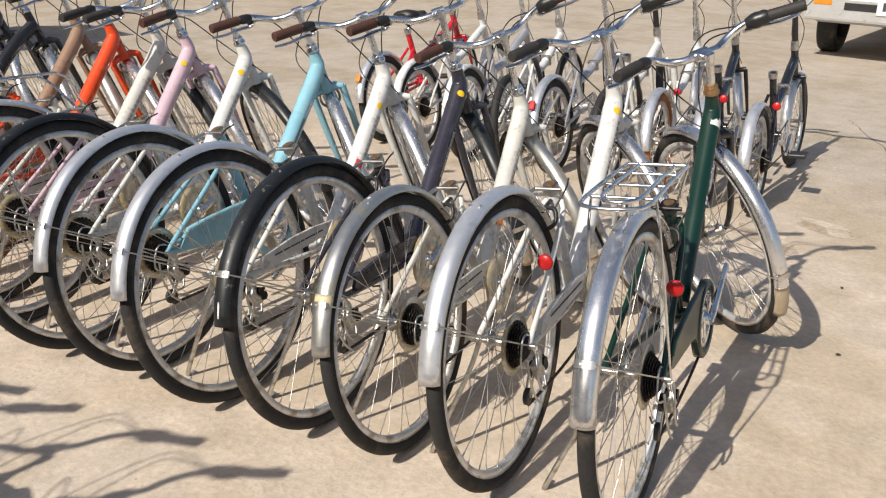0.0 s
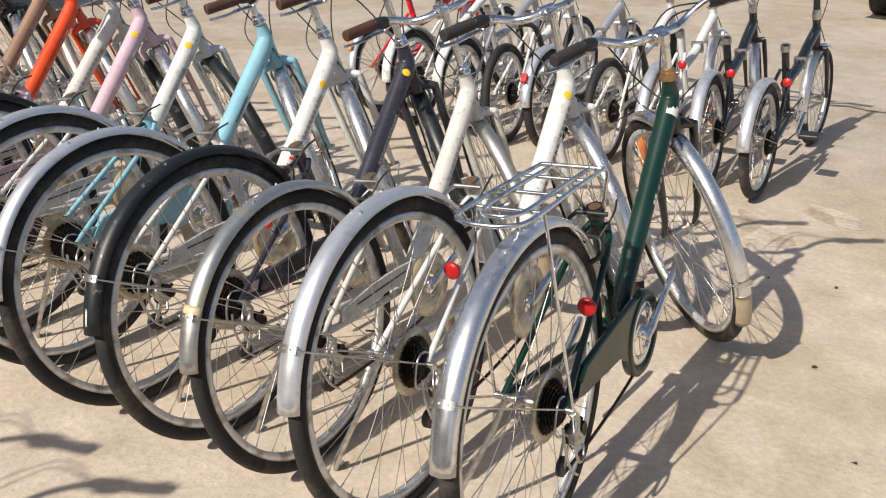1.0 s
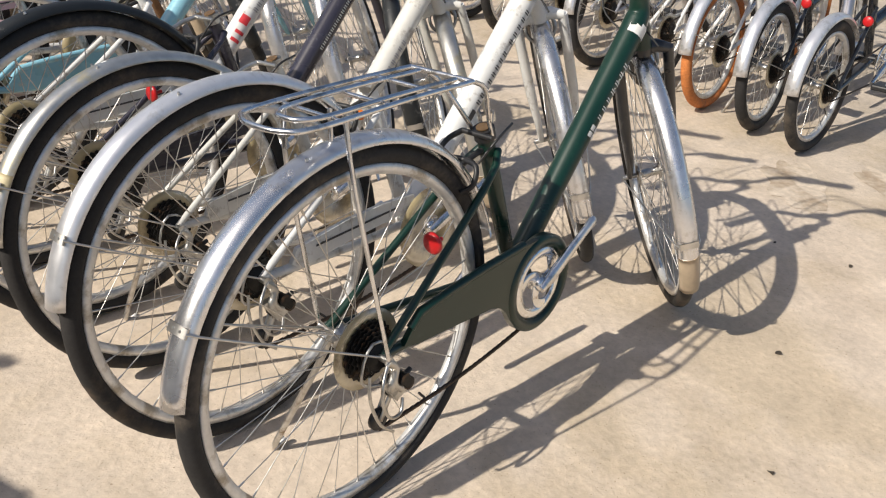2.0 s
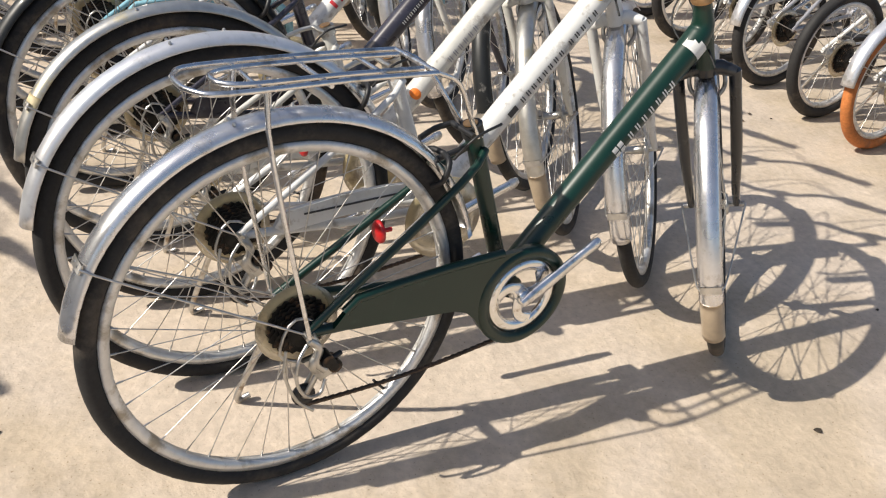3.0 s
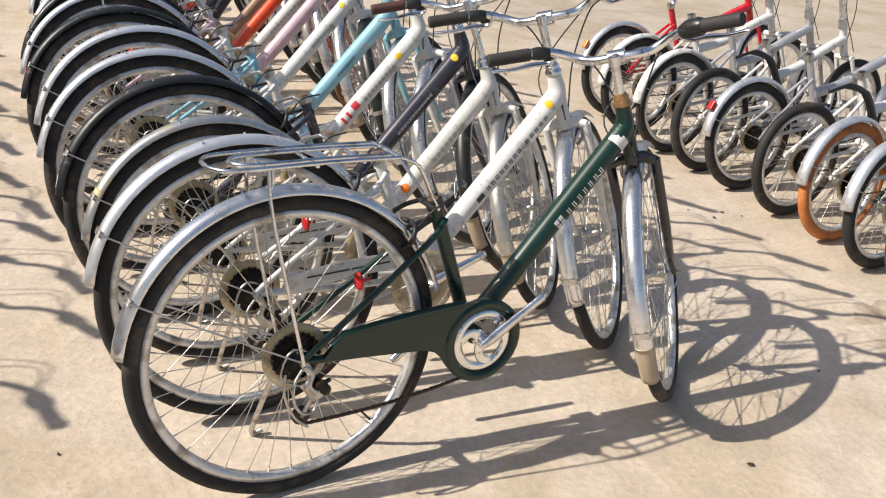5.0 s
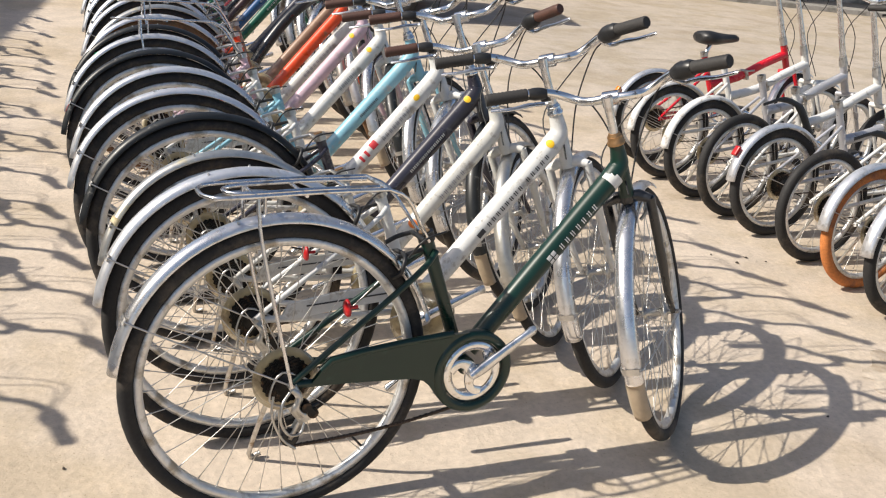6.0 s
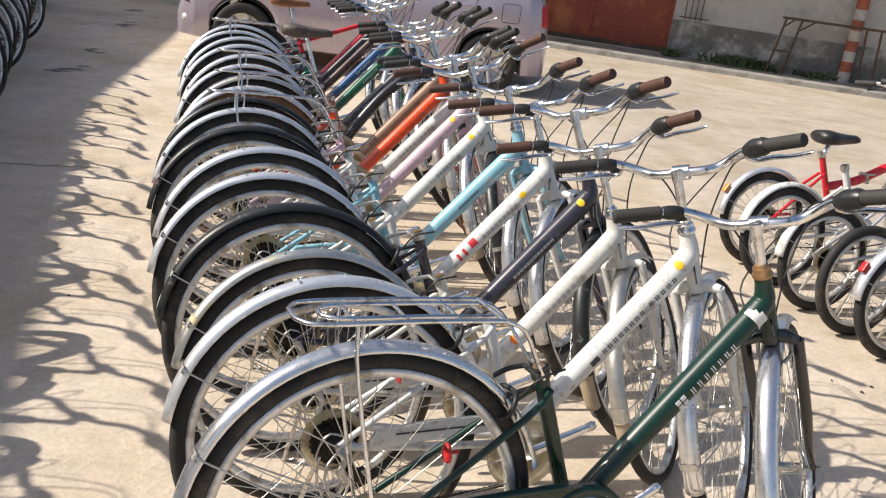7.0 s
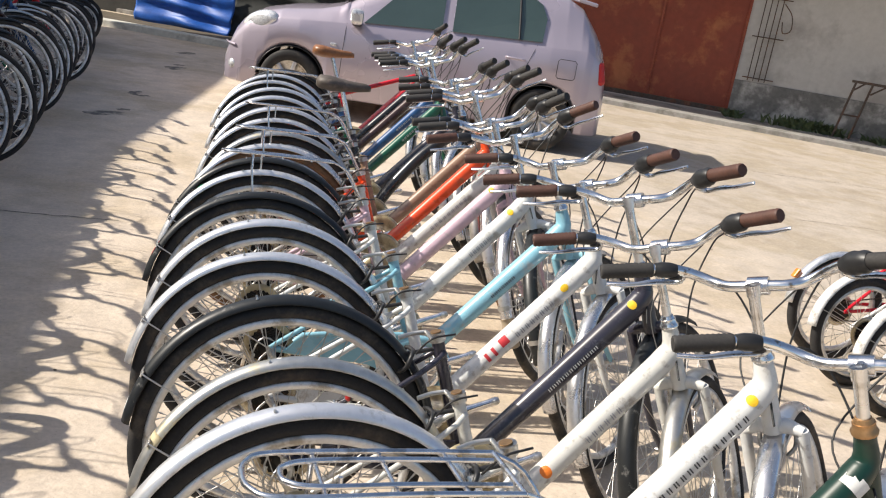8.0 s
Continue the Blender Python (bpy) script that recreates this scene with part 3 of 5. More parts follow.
        tube(bm, smooth_pts((a + Vector((-0.01, 0.0, -0.05)), a + Vector((-0.05, 0.01, -0.03)), a + Vector((-0.02, 0.012, 0.03)), a + Vector((0.06, 0.018, -0.012))), 4), 0.0028, 6)
    dr = part("derailleur", derailleur, DULL, root, "", "derailleur")

    def hoop(bm):
        a = Vector((A[0], -0.086, A[1]))
        tube(bm, smooth_pts((a + Vector((-0.006, 0, -0.008)), a + Vector((-0.026, -0.010, -0.030)), a + Vector((-0.030, -0.014, -0.068)), a + Vector((-0.014, -0.014, -0.100)), a + Vector((0.012, -0.012, -0.104)),
                             a + Vector((0.024, -0.006, -0.082))), 4), 0.0032, 8)
        tube(bm, smooth_pts((a + Vector((0.0, 0.004, -0.004)), a + Vector((0.016, 0.002, -0.022)), a + Vector((0.010, 0.0, -0.048)), a + Vector((0.026, 0.0, -0.068))), 4), 0.0070, 8)
    part("derailleur_hoop", hoop, DULL, dr, "", "hoop")

    def knuckle(bm):
        a = Vector((A[0], -0.086, A[1]))
        for q, r in (((0.030, 0.004, -0.048), 0.0115), ((0.046, 0.010, -0.066), 0.0125)):
            tube(bm, (a + Vector(q) + Vector((0, -0.012, 0)), a + Vector(q) + Vector((0, 0.016, 0))), r, 12)
        box(bm, a + Vector((0.038, 0.006, -0.057)), (0.040, 0.022, 0.018), pose(0, 0, 0, 0, 48, 0), 0.004)
    part("knuckle", knuckle, CASSETTE, dr, "dark grimy linkage", "knuckle")
    part("barrel_adjuster", lambda bm: tube(bm, ((A[0] + 0.040, -0.078, A[1] - 0.055), (A[0] + 0.062, -0.074, A[1] - 0.050)), (0.006, 0.0045), 8), BLACK, dr, "", "barrel")
    for q in ((0.033, -0.057, -0.075), (0.001, -0.055, -0.132)):
        part("jockey_wheel", lambda bm: lathe(bm, [(0.004, -0.006), (0.021, -0.004), (0.021, 0.004), (0.004, 0.006)], Vector((A[0], 0, A[1])) + Vector(q), 16), BLACK, dr, "", ("jockey", q))

    def rear_brake(bm):
        c = Vector((0.318, 0, 0.592))
        for s in (-1, 1):
            tube(bm, smooth_pts((c + Vector((0, 0, 0.006)), c + Vector((-0.010, s * 0.034, 0.004)), c + Vector((-0.022, s * 0.038, -0.026)), c + Vector((-0.034, s * 0.020, -0.042))), 3), 0.0055, 6)
        tube(bm, smooth_pts((c + Vector((0, -0.030, 0.006)), c + Vector((0.03, -0.05, 0.05)), c + Vector((0.09, -0.035, 0.06))), 4), 0.0026, 5)
        tube(bm, (c + Vector((0.05, 0, 0.012)), c + Vector((-0.012, 0, -0.002))), 0.0055, 6)
    part("rear_brake", rear_brake, BLACK, root, "", "rear_brake")

    def links(bm):
        p = Vector((A[0] + 0.002, -0.055, A[1] - 0.155))
        q = Vector((B[0] - 0.01, -0.066, B[1] - 0.082))
        n = 60
        for j in range(n):
            u = p.lerp(q, (j + 0.5) / n)
            u.z -= 0.012 * math.sin(math.pi * (j + 0.5) / n)
            d = (q - p) / n
            tube(bm, (u - d * 0.46, u + d * 0.46), 0.0052 if j % 2 else 0.0040, 5, flat=0.7 if j % 2 else 1.0)
    part("chain", links, CHAIN, root, "", "chain")
    part("axle_nut", lambda bm: tube(bm, ((A[0], -0.084, A[1]), (A[0], 0.084, A[1])), 0.0075, 6), DULL, root, "", "rnut")
    part("side_stand", lambda bm: tube(bm, smooth_pts(((A[0] + 0.02, 0.07, A[1] - 0.01), (A[0] + 0.0, 0.10, 0.25), (A[0] - 0.03, 0.2, 0.045), (A[0] + 0.0, 0.205, 0.038)), 3), 0.0065, 8), DULL, root, "", "stand")
    if reflector:
        part("reflector", lambda bm: (lathe(bm, [(0.0, 0.0), (0.016, 0.001), (0.020, 0.005), (0.020, 0.009), (0.0, 0.010)], (0, 0, 0), 20, closed=False),
                                      tube(bm, ((0, 0.009, 0), (0, 0.03, 0)), 0.004, 6)), RED_LENS, root, "round red reflector", "reflector",
             Matrix.Translation((0.155, -0.062, 0.508)) @ pose(0, 0, 0, 0, 0, -90))
    if rack:
        z = 0.772

        def rack_top(bm):
            for w, x0, x1 in ((0.068, -0.135, 0.25), (0.040, -0.085, 0.24)):
                tube(bm, smooth_pts(((x1, -w, z - 0.004), (0.1, -w, z), (x0 + 0.05, -w, z), (x0 + 0.008, -w * 0.6, z), (x0, 0, z), (x0 + 0.008, w * 0.6, z), (x0 + 0.05, w, z), (0.1, w, z), (x1, w, z - 0.004)), 4), 0.0045, 8)
            for xx in (-0.03, 0.07, 0.17):
                tube(bm, ((xx, -0.068, z - 0.006), (xx, 0.068, z - 0.006)), 0.004, 6)
            for sg in (-1, 1):
                tube(bm, smooth_pts(((0.25, sg * 0.068, z - 0.004), (0.30, sg * 0.055, z - 0.03), (0.345, sg * 0.03, z - 0.10), (0.372, sg * 0.02, z - 0.145)), 3), 0.0045, 6)
            tube(bm, ((0.25, -0.068, z - 0.004), (0.25, 0.068, z - 0.004)), 0.0045, 6)
            tube(bm, ((0.0, 0, z - 0.006), (0.0, 0, 0.69)), 0.004, 6)
        rk = part("rear_rack", rack_top, ALU, root, "", "rack")
        for s in (-1, 1):
            part("rack_stay", lambda bm: tube(bm, smooth_pts(((-0.03, s * 0.066, z - 0.005), (-0.025, s * 0.076, 0.66), (A[0], s * 0.084, A[1])), 3), 0.0045, 6, flat=0.7), ALU, rk, "", ("rkstay", s))
    if saddle is not None:
        part("seat_post", lambda bm: tube(bm, (seat_hi - Vector((0, 0, 0.02)), seat_hi + Vector((-0.07, 0, 0.20))), 0.0125, 10), CHROME, root, "", "seat_post")

        def seat_shape(bm):
            c = seat_hi + Vector((-0.075, 0, 0.218))
            rings = []
            for u, w, h, dz in ((-0.125, 0.03, 0.02, 0.005), (-0.11, 0.075, 0.035, 0.008), (-0.06, 0.088, 0.04, 0.004), (0.0, 0.058, 0.034, 0.0), (0.06, 0.03, 0.027, 0.0), (0.12, 0.021, 0.022, 0.003), (0.145, 0.012, 0.014, 0.0)):
                rings.append([bm.verts.new(c + Vector((u, w * math.cos(a), dz + h * (math.sin(a) if math.sin(a) > 0 else 0.9 * math.sin(a))))) for a in (2 * math.pi * k / 12 for k in range(12))])
            rings_to_faces(bm, rings)
            bm.faces.new(rings[0]), bm.faces.new(list(reversed(rings[-1])))
            bmesh.ops.recalc_face_normals(bm, faces=bm.faces)
        part("saddle", seat_shape, saddle, root, "", "saddle")
    return root


def letters(s, n, w, gap, a0, a1):
    """Plain thin bars in place of lettering along a tube."""
    return tuple((s + i * (w + gap) + k * 0.0062, s + i * (w + gap) + k * 0.0062 + 0.0030, a0 * 0.8, a1 * 0.8) for i in range(n) for k in range(2))

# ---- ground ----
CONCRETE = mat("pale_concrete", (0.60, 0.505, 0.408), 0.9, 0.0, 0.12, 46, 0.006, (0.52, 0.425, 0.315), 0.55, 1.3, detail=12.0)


def vary_concrete(m):
    """Greyer, darker colour towards +x, away from the row, with dark grit and pale scuffs."""
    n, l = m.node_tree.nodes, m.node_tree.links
    b = n["Principled BSDF"]
    base = b.inputs["Base Color"].links[0].from_socket
    co = n.new("ShaderNodeTexCoord").outputs["Object"]

    def noise_of(scale, detail, rough):
        q = n.new("ShaderNodeTexNoise")
        q.inputs["Scale"].default_value, q.inputs["Detail"].default_value, q.inputs["Roughness"].default_value = scale, detail, rough
        l.new(co, q.inputs["Vector"])
        return q.outputs["Fac"]

    def ramp_of(v, a, z, lo, hi):
        q = n.new("ShaderNodeMapRange")
        for k, x in enumerate((a, z, lo, hi)):
            q.inputs[k + 1].default_value = x
        l.new(v, q.inputs[0])
        return q.outputs[0]

    def times(fac, colour, tint):
        q = n.new("ShaderNodeMix")
        q.data_type, q.blend_type = "RGBA", "MULTIPLY"
        l.new(fac, q.inputs[0]), l.new(colour, q.inputs[6])
        q.inputs[7].default_value = (*tint, 1)
        return q.outputs[2]

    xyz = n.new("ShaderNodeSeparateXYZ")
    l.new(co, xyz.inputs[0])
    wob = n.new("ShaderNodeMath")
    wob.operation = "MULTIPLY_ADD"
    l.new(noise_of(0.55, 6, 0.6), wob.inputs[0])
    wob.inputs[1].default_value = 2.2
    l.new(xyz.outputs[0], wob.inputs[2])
    # Greyer, darker tint that grows with x, its edge wobbled by noise.
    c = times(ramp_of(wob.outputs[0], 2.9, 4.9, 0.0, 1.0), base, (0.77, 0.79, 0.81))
    c = times(ramp_of(noise_of(0.9, 9, 0.7), 0.52, 0.68, 0.0, 0.55), c, (0.80, 0.77, 0.74))
    c = times(ramp_of(noise_of(150, 3, 0.5), 0.64, 0.72, 0.0, 0.8), c, (0.58, 0.52, 0.46))
    c = times(ramp_of(noise_of(22, 8, 0.75), 0.58, 0.75, 0.0, 0.5), c, (0.70, 0.66, 0.62))
    l.new(c, b.inputs["Base Color"])


vary_concrete(CONCRETE)


def ground_sheet(bm):
    a, n = 400.0, 8
    vs = [[bm.verts.new((-a + 2 * a * i / n, -a + 2 * a * j / n, 0)) for i in range(n + 1)] for j in range(n + 1)]
    for j in range(n):
        for i in range(n):
            bm.faces.new((vs[j][i], vs[j][i + 1], vs[j + 1][i + 1], vs[j + 1][i]))


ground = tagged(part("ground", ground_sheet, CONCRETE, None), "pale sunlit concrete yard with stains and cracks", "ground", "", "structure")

TAR = mat("dark_stain", (0.16, 0.14, 0.12), 0.9, 0.0, 0.3, 40, 0.001, (0.40, 0.34, 0.27), 0.5, 9)
DAMP_STAIN = mat("brown_stain", (0.40, 0.31, 0.22), 0.9, 0.0, 0.2, 40, 0.001, (0.52, 0.44, 0.35), 0.75, 6)


def blot(seed, r, long=1.0):
    def build(bm):
        rnd = random.Random(seed)
        n = 26
        f = [rnd.uniform(0.55, 1.1) for _ in range(n)]
        ring = [((r * long * (f[i] + f[i - 1]) / 2) * math.cos(2 * math.pi * i / n), (r * (f[i] + f[i - 1]) / 2) * math.sin(2 * math.pi * i / n)) for i in range(n)]
        vs = [bm.verts.new((x, y, 0.002)) for x, y in ring]
        bm.faces.new(vs)
    return build


for q, (x, y, r, lg, rz) in enumerate(((-0.87, 6.54, 0.09, 2.2, 30), (-0.74, 6.75, 0.05, 1.4, 10), (-0.70, 7.61, 0.07, 1.8, 70), (-0.62, 7.5, 0.05, 1.5, 20), (-0.40, 9.5, 0.10, 2.0, 60), (-0.29, 10.9, 0.10, 1.8, 40), (-0.36, 9.75, 0.06, 1.2, 0))):
    tagged(part("stain", blot(q, r, lg), TAR, ground, "", None, pose(x, y, 0, 0, 0, rz)))
for q, (x, y, r, lg, rz) in enumerate(((2.15, 0.10, 0.13, 1.9, 30), (2.45, -0.12, 0.10, 1.7, 60), (1.95, -0.55, 0.07, 1.4, 10))):
    tagged(part("stain", blot(q + 40, r, lg), DAMP_STAIN, ground, "", None, pose(x, y, 0, 0, 0, rz)))


def crack(seed, p, q, w=0.006):
    def build(bm):
        rnd = random.Random(seed)
        a, b2 = Vector((*p, 0.0015)), Vector((*q, 0.0015))
        n = max(4, int((b2 - a).length / 0.06))
        side = Vector((-(b2 - a).y, (b2 - a).x, 0)).normalized()
        o, rows = 0.0, []
        for i in range(n + 1):
            o = o * 0.85 + rnd.gauss(0, 0.006)
            c = a.lerp(b2, i / n) + side * o
            ww = w * rnd.uniform(0.4, 1.0)
            rows.append([bm.verts.new(c - side * ww), bm.verts.new(c + side * ww)])
        rings_to_faces(bm, rows, False)
    return build


for q, (a, c, w) in enumerate((((-3.2, 3.86), (-0.55, 3.74), 0.008), ((5.2, 6.95), (7.4, 6.55), 0.007), ((4.2, 5.1), (5.6, 4.85), 0.004), ((3.4, -0.55), (5.0, 0.0), 0.006), ((4.4, 8.3), (6.0, 7.9), 0.005))):
    part("crack", crack(q, a, c, w), TAR, ground)
DEBRIS = mat("dry_leaf", (0.055, 0.042, 0.030), 0.8, 0.0, 0.3, 90)


def leaf_bit(seed, r):
    def build(bm):
        rnd = random.Random(seed)
        pts = [(r * rnd.uniform(0.35, 1.0) * math.cos(a), r * rnd.uniform(0.3, 0.8) * math.sin(a), rnd.uniform(0.001, 0.007)) for a in (2 * math.pi * k / 7 for k in range(7))]
        top = [bm.verts.new(v) for v in pts]
        low = [bm.verts.new((x, y, z - 0.001)) for x, y, z in pts]
        bm.faces.new(top), bm.faces.new(list(reversed(low)))
        for k in range(7):
            bm.faces.new((low[k], low[(k + 1) % 7], top[(k + 1) % 7], top[k]))
    return build


for q, (x, y, r) in enumerate(((1.123, -0.295, 0.014), (1.675, -0.037, 0.008), (0.70, -0.47, 0.010), (1.726, -0.254, 0.010), (2.22, 1.00, 0.016), (2.30, 1.04, 0.014), (2.16, 1.10, 0.008), (2.36, 0.98, 0.008), (-0.45, 0.35, 0.008), (-0.62, 2.0, 0.008), (1.9, -0.6, 0.007), (-0.40, 4.15, 0.01), (3.1, 4.0, 0.012), (4.0, 3.2, 0.012))):
    tagged(part("dry_leaf", leaf_bit(q, r), DEBRIS, None, "", None, pose(x, y, 0, 0, 0, 40 * q)), "small dry dark leaf scrap on the concrete", "leaf", "leaf scraps on the ground")

# ---- the long row ----
TAPE = mat("yellowed_tape", (0.62, 0.53, 0.33), 0.5, 0.0, 0.15, 60)
TAN_RUBBER = mat("tan_rubber", (0.20, 0.105, 0.05), 0.75, 0.0, 0.2, 90, 0.0006, (0.10, 0.06, 0.035), 0.3, 10)
GREY_SADDLE = mat("worn_saddle", (0.085, 0.07, 0.06), 0.55, 0.0, 0.2, 50, 0.0006, (0.15, 0.12, 0.10), 0.3, 14)
F_SHINY = mat("polished_mudguard_alloy", (0.78, 0.78, 0.80), 0.25, 0.92, 0.06, 45, 0.00006, (0.50, 0.48, 0.46), 0.3, 14)
DUSTY_TYRE = mat("dusty_tyre", (0.020, 0.018, 0.017), 0.80, 0.0, 0.25, 120, 0.0008, (0.085, 0.062, 0.043), 0.25, 5)
ROW = [
    dict(label="dark green city bicycle with silver mudguards and a rear rack", color=P_GREEN, fender_mat=F_SHINY, fork_color=P_BLACK, tube_r=0.0262, rack=True, full_guard=True, single_spokes=True, grip=GREY_RUBBER, crank=33.0, size=1.012,
         marks=((WHITE_MARK, letters(0.336, 7, 0.007, 0.014, -20, 22)), (WHITE_MARK, ((0.292, 0.304, 2, 25), (0.307, 0.319, 2, 25), (0.292, 0.304, -25, -4), (0.307, 0.319, -25, -4), (0.538, 0.566, -60, 80))))),
    dict(label="white city bicycle with silver mudguards and dark lettering", color=P_WHITE, tyre_mat=DUSTY_TYRE, size=1.01, single_spokes=True, grip=GREY_RUBBER,
         marks=((BLACK_MARK, letters(0.268, 8, 0.007, 0.0115, -12, 20)), (BLACK_MARK, letters(0.430, 5, 0.008, 0.012, -12, 20)), (BLACK_MARK, ((0.226, 0.252, -12, 16),)), (YELLOW_DOT, ((0.538, 0.560, 15, 65),)))),
    dict(label="white city bicycle with dull silver mudguards and grey lettering", color=P_IVORY, fender_mat=F_DULL, tyre_mat=DUSTY_TYRE, size=0.947, tape=((TAPE, 148, 152.5, 1.0), (WHITE_MARK, 100, 101.5, 0.4)),
         marks=((GREY_MARK, letters(0.29, 6, 0.009, 0.011, -20, 20)), (ORANGE_DOT, ((0.155, 0.182, -5, 60),)))),
    dict(label="charcoal navy city bicycle with black mudguards", color=P_NAVY, fender_mat=F_BLACK, tape=((WHITE_MARK, 162, 168, 0.35),), marks=((WHITE_MARK, letters(0.25, 12, 0.008, 0.006, -8, 14)), (YELLOW_DOT, ((0.538, 0.560, 15, 65),)))),
    dict(label="white city bicycle with red and grey stickers", color=P_WHITE,
         marks=((RED_MARK, ((0.18, 0.19, -10, 40), (0.205, 0.215, -10, 40), (0.235, 0.262, 0, 50))), (GREY_MARK, letters(0.285, 8, 0.012, 0.006, -18, 20)), (YELLOW_DOT, ((0.46, 0.485, 0, 40),)))),
    dict(label="light blue city bicycle with silver mudguards", color=P_BLUE, full_guard=True, marks=((BLACK_MARK, letters(0.28, 7, 0.009, 0.005, -10, 14)),)),
    dict(label="white city bicycle with grey script lettering", color=P_WHITE, fender_mat=F_BLACK, tape=((RED_LENS, 150, 158, 0.7),), marks=((GREY_MARK, letters(0.32, 6, 0.012, 0.004, -22, 20)), (YELLOW_DOT, ((0.51, 0.532, 15, 65),)))),
    dict(label="pale pink city bicycle with silver mudguards and a rack", grip=GREY_RUBBER, color=P_PINK, rack=True, tape=((GREEN_MARK, 127, 130, 0.5),), marks=((YELLOW_DOT, ((0.51, 0.532, 15, 65),)),)),
    dict(label="off-white city bicycle with pale lettering and black mudguards", grip=GREY_RUBBER, color=P_IVORY, fender_mat=F_BLACK, marks=((GREY_MARK, letters(0.24, 9, 0.014, 0.007, -16, 18)),)),
    dict(label="orange-red city bicycle with tan tyres and a rear rack", grip=GREY_RUBBER, color=P_ORANGE, tyre_mat=TAN_RUBBER, rack=True, marks=()),
    dict(label="tan brown city bicycle with dull silver mudguards", grip=GREY_RUBBER, color=P_TAN, fender_mat=F_DULL, marks=()),
    dict(label="black city bicycle with a curved frame tube", color=P_BLACK, curved=True, rack=True, grip=GREY_RUBBER),
    dict(label="navy city bicycle with white lettering and a worn saddle", color=P_NAVY, saddle=GREY_SADDLE, marks=((WHITE_MARK, letters(0.2, 12, 0.012, 0.006, -14, 14)),), grip=GREY_RUBBER),
    dict(label="emerald green city bicycle with silver mudguards", color=P_GREEN2, marks=((WHITE_MARK, letters(0.3, 7, 0.012, 0.006, -14, 14)),), grip=GREY_RUBBER),
    dict(label="blue city bicycle with white lettering", color=P_BLUE2, marks=((WHITE_MARK, letters(0.3, 7, 0.012, 0.006, -14, 14)),), grip=GREY_RUBBER),
    dict(label="dark brown city bicycle with silver mudguards", color=P_BROWN, rack=True, grip=GREY_RUBBER),
    dict(label="black city bicycle with silver mudguards", color=P_BLACK, grip=GREY_RUBBER),
    dict(label="red bicycle with a tan leather saddle", color=P_RED, saddle=LEATHER, fender_mat=F_BLACK, high_bar=True, grip=GREY_RUBBER),
]
# x, y, lean, yaw, steer of the bicycles nearest the free end of the row
STAND = [(-0.016, 0.050, 6.4, 1.3, 44), (-0.020, 0.360, 7.3, -0.5, 44.5), (-0.009, 0.633, 9.4, -1.3, 47), (-0.020, 0.885, 8.2, -1.6, 42.5), (-0.038, 1.173, 9.8, -3.4, 43), (-0.013, 1.483, 8.2, -3.4, 44)]
FAR_Y = [1.77, 2.07, 2.28, 2.53, 2.80, 3.10, 3.42, 3.75, 4.05, 4.32, 4.60, 4.88]
UP = (0.006, 0.040, 0.090, 0.080, 0.045, 0.035)
FAR_X = (-0.025, 0.0, 0.02, 0.07, 0.125, 0.13, 0.17, 0.18, 0.21, 0.21, 0.25, 0.33)
for i, spec in enumerate(ROW):
    if i < len(STAND):
        px, py, ln, yw, st = STAND[i]
    else:
        px, py = FAR_X[i - 6], FAR_Y[i - 6]
        ln, yw, st = 9 + 0.7 * ((i * 5) % 4 - 1.5), -3.0 + 0.8 * ((i * 3) % 4 - 1.5), (58 if i < 11 else 48) + 3.0 * ((i * 3) % 5 - 2)
    bicycle(x=px, y=py, lean=ln, yaw=yw, steer=st, bar_up=UP[i] if i < 6 else 0.016 * ((i * 3) % 4) + 0.02, reflector=i in (0, 1, 3), flap=i in (0, 2, 3, 7), spoke_lens=i in (1, 4, 6), **spec)

# ---- folding bicycles ----


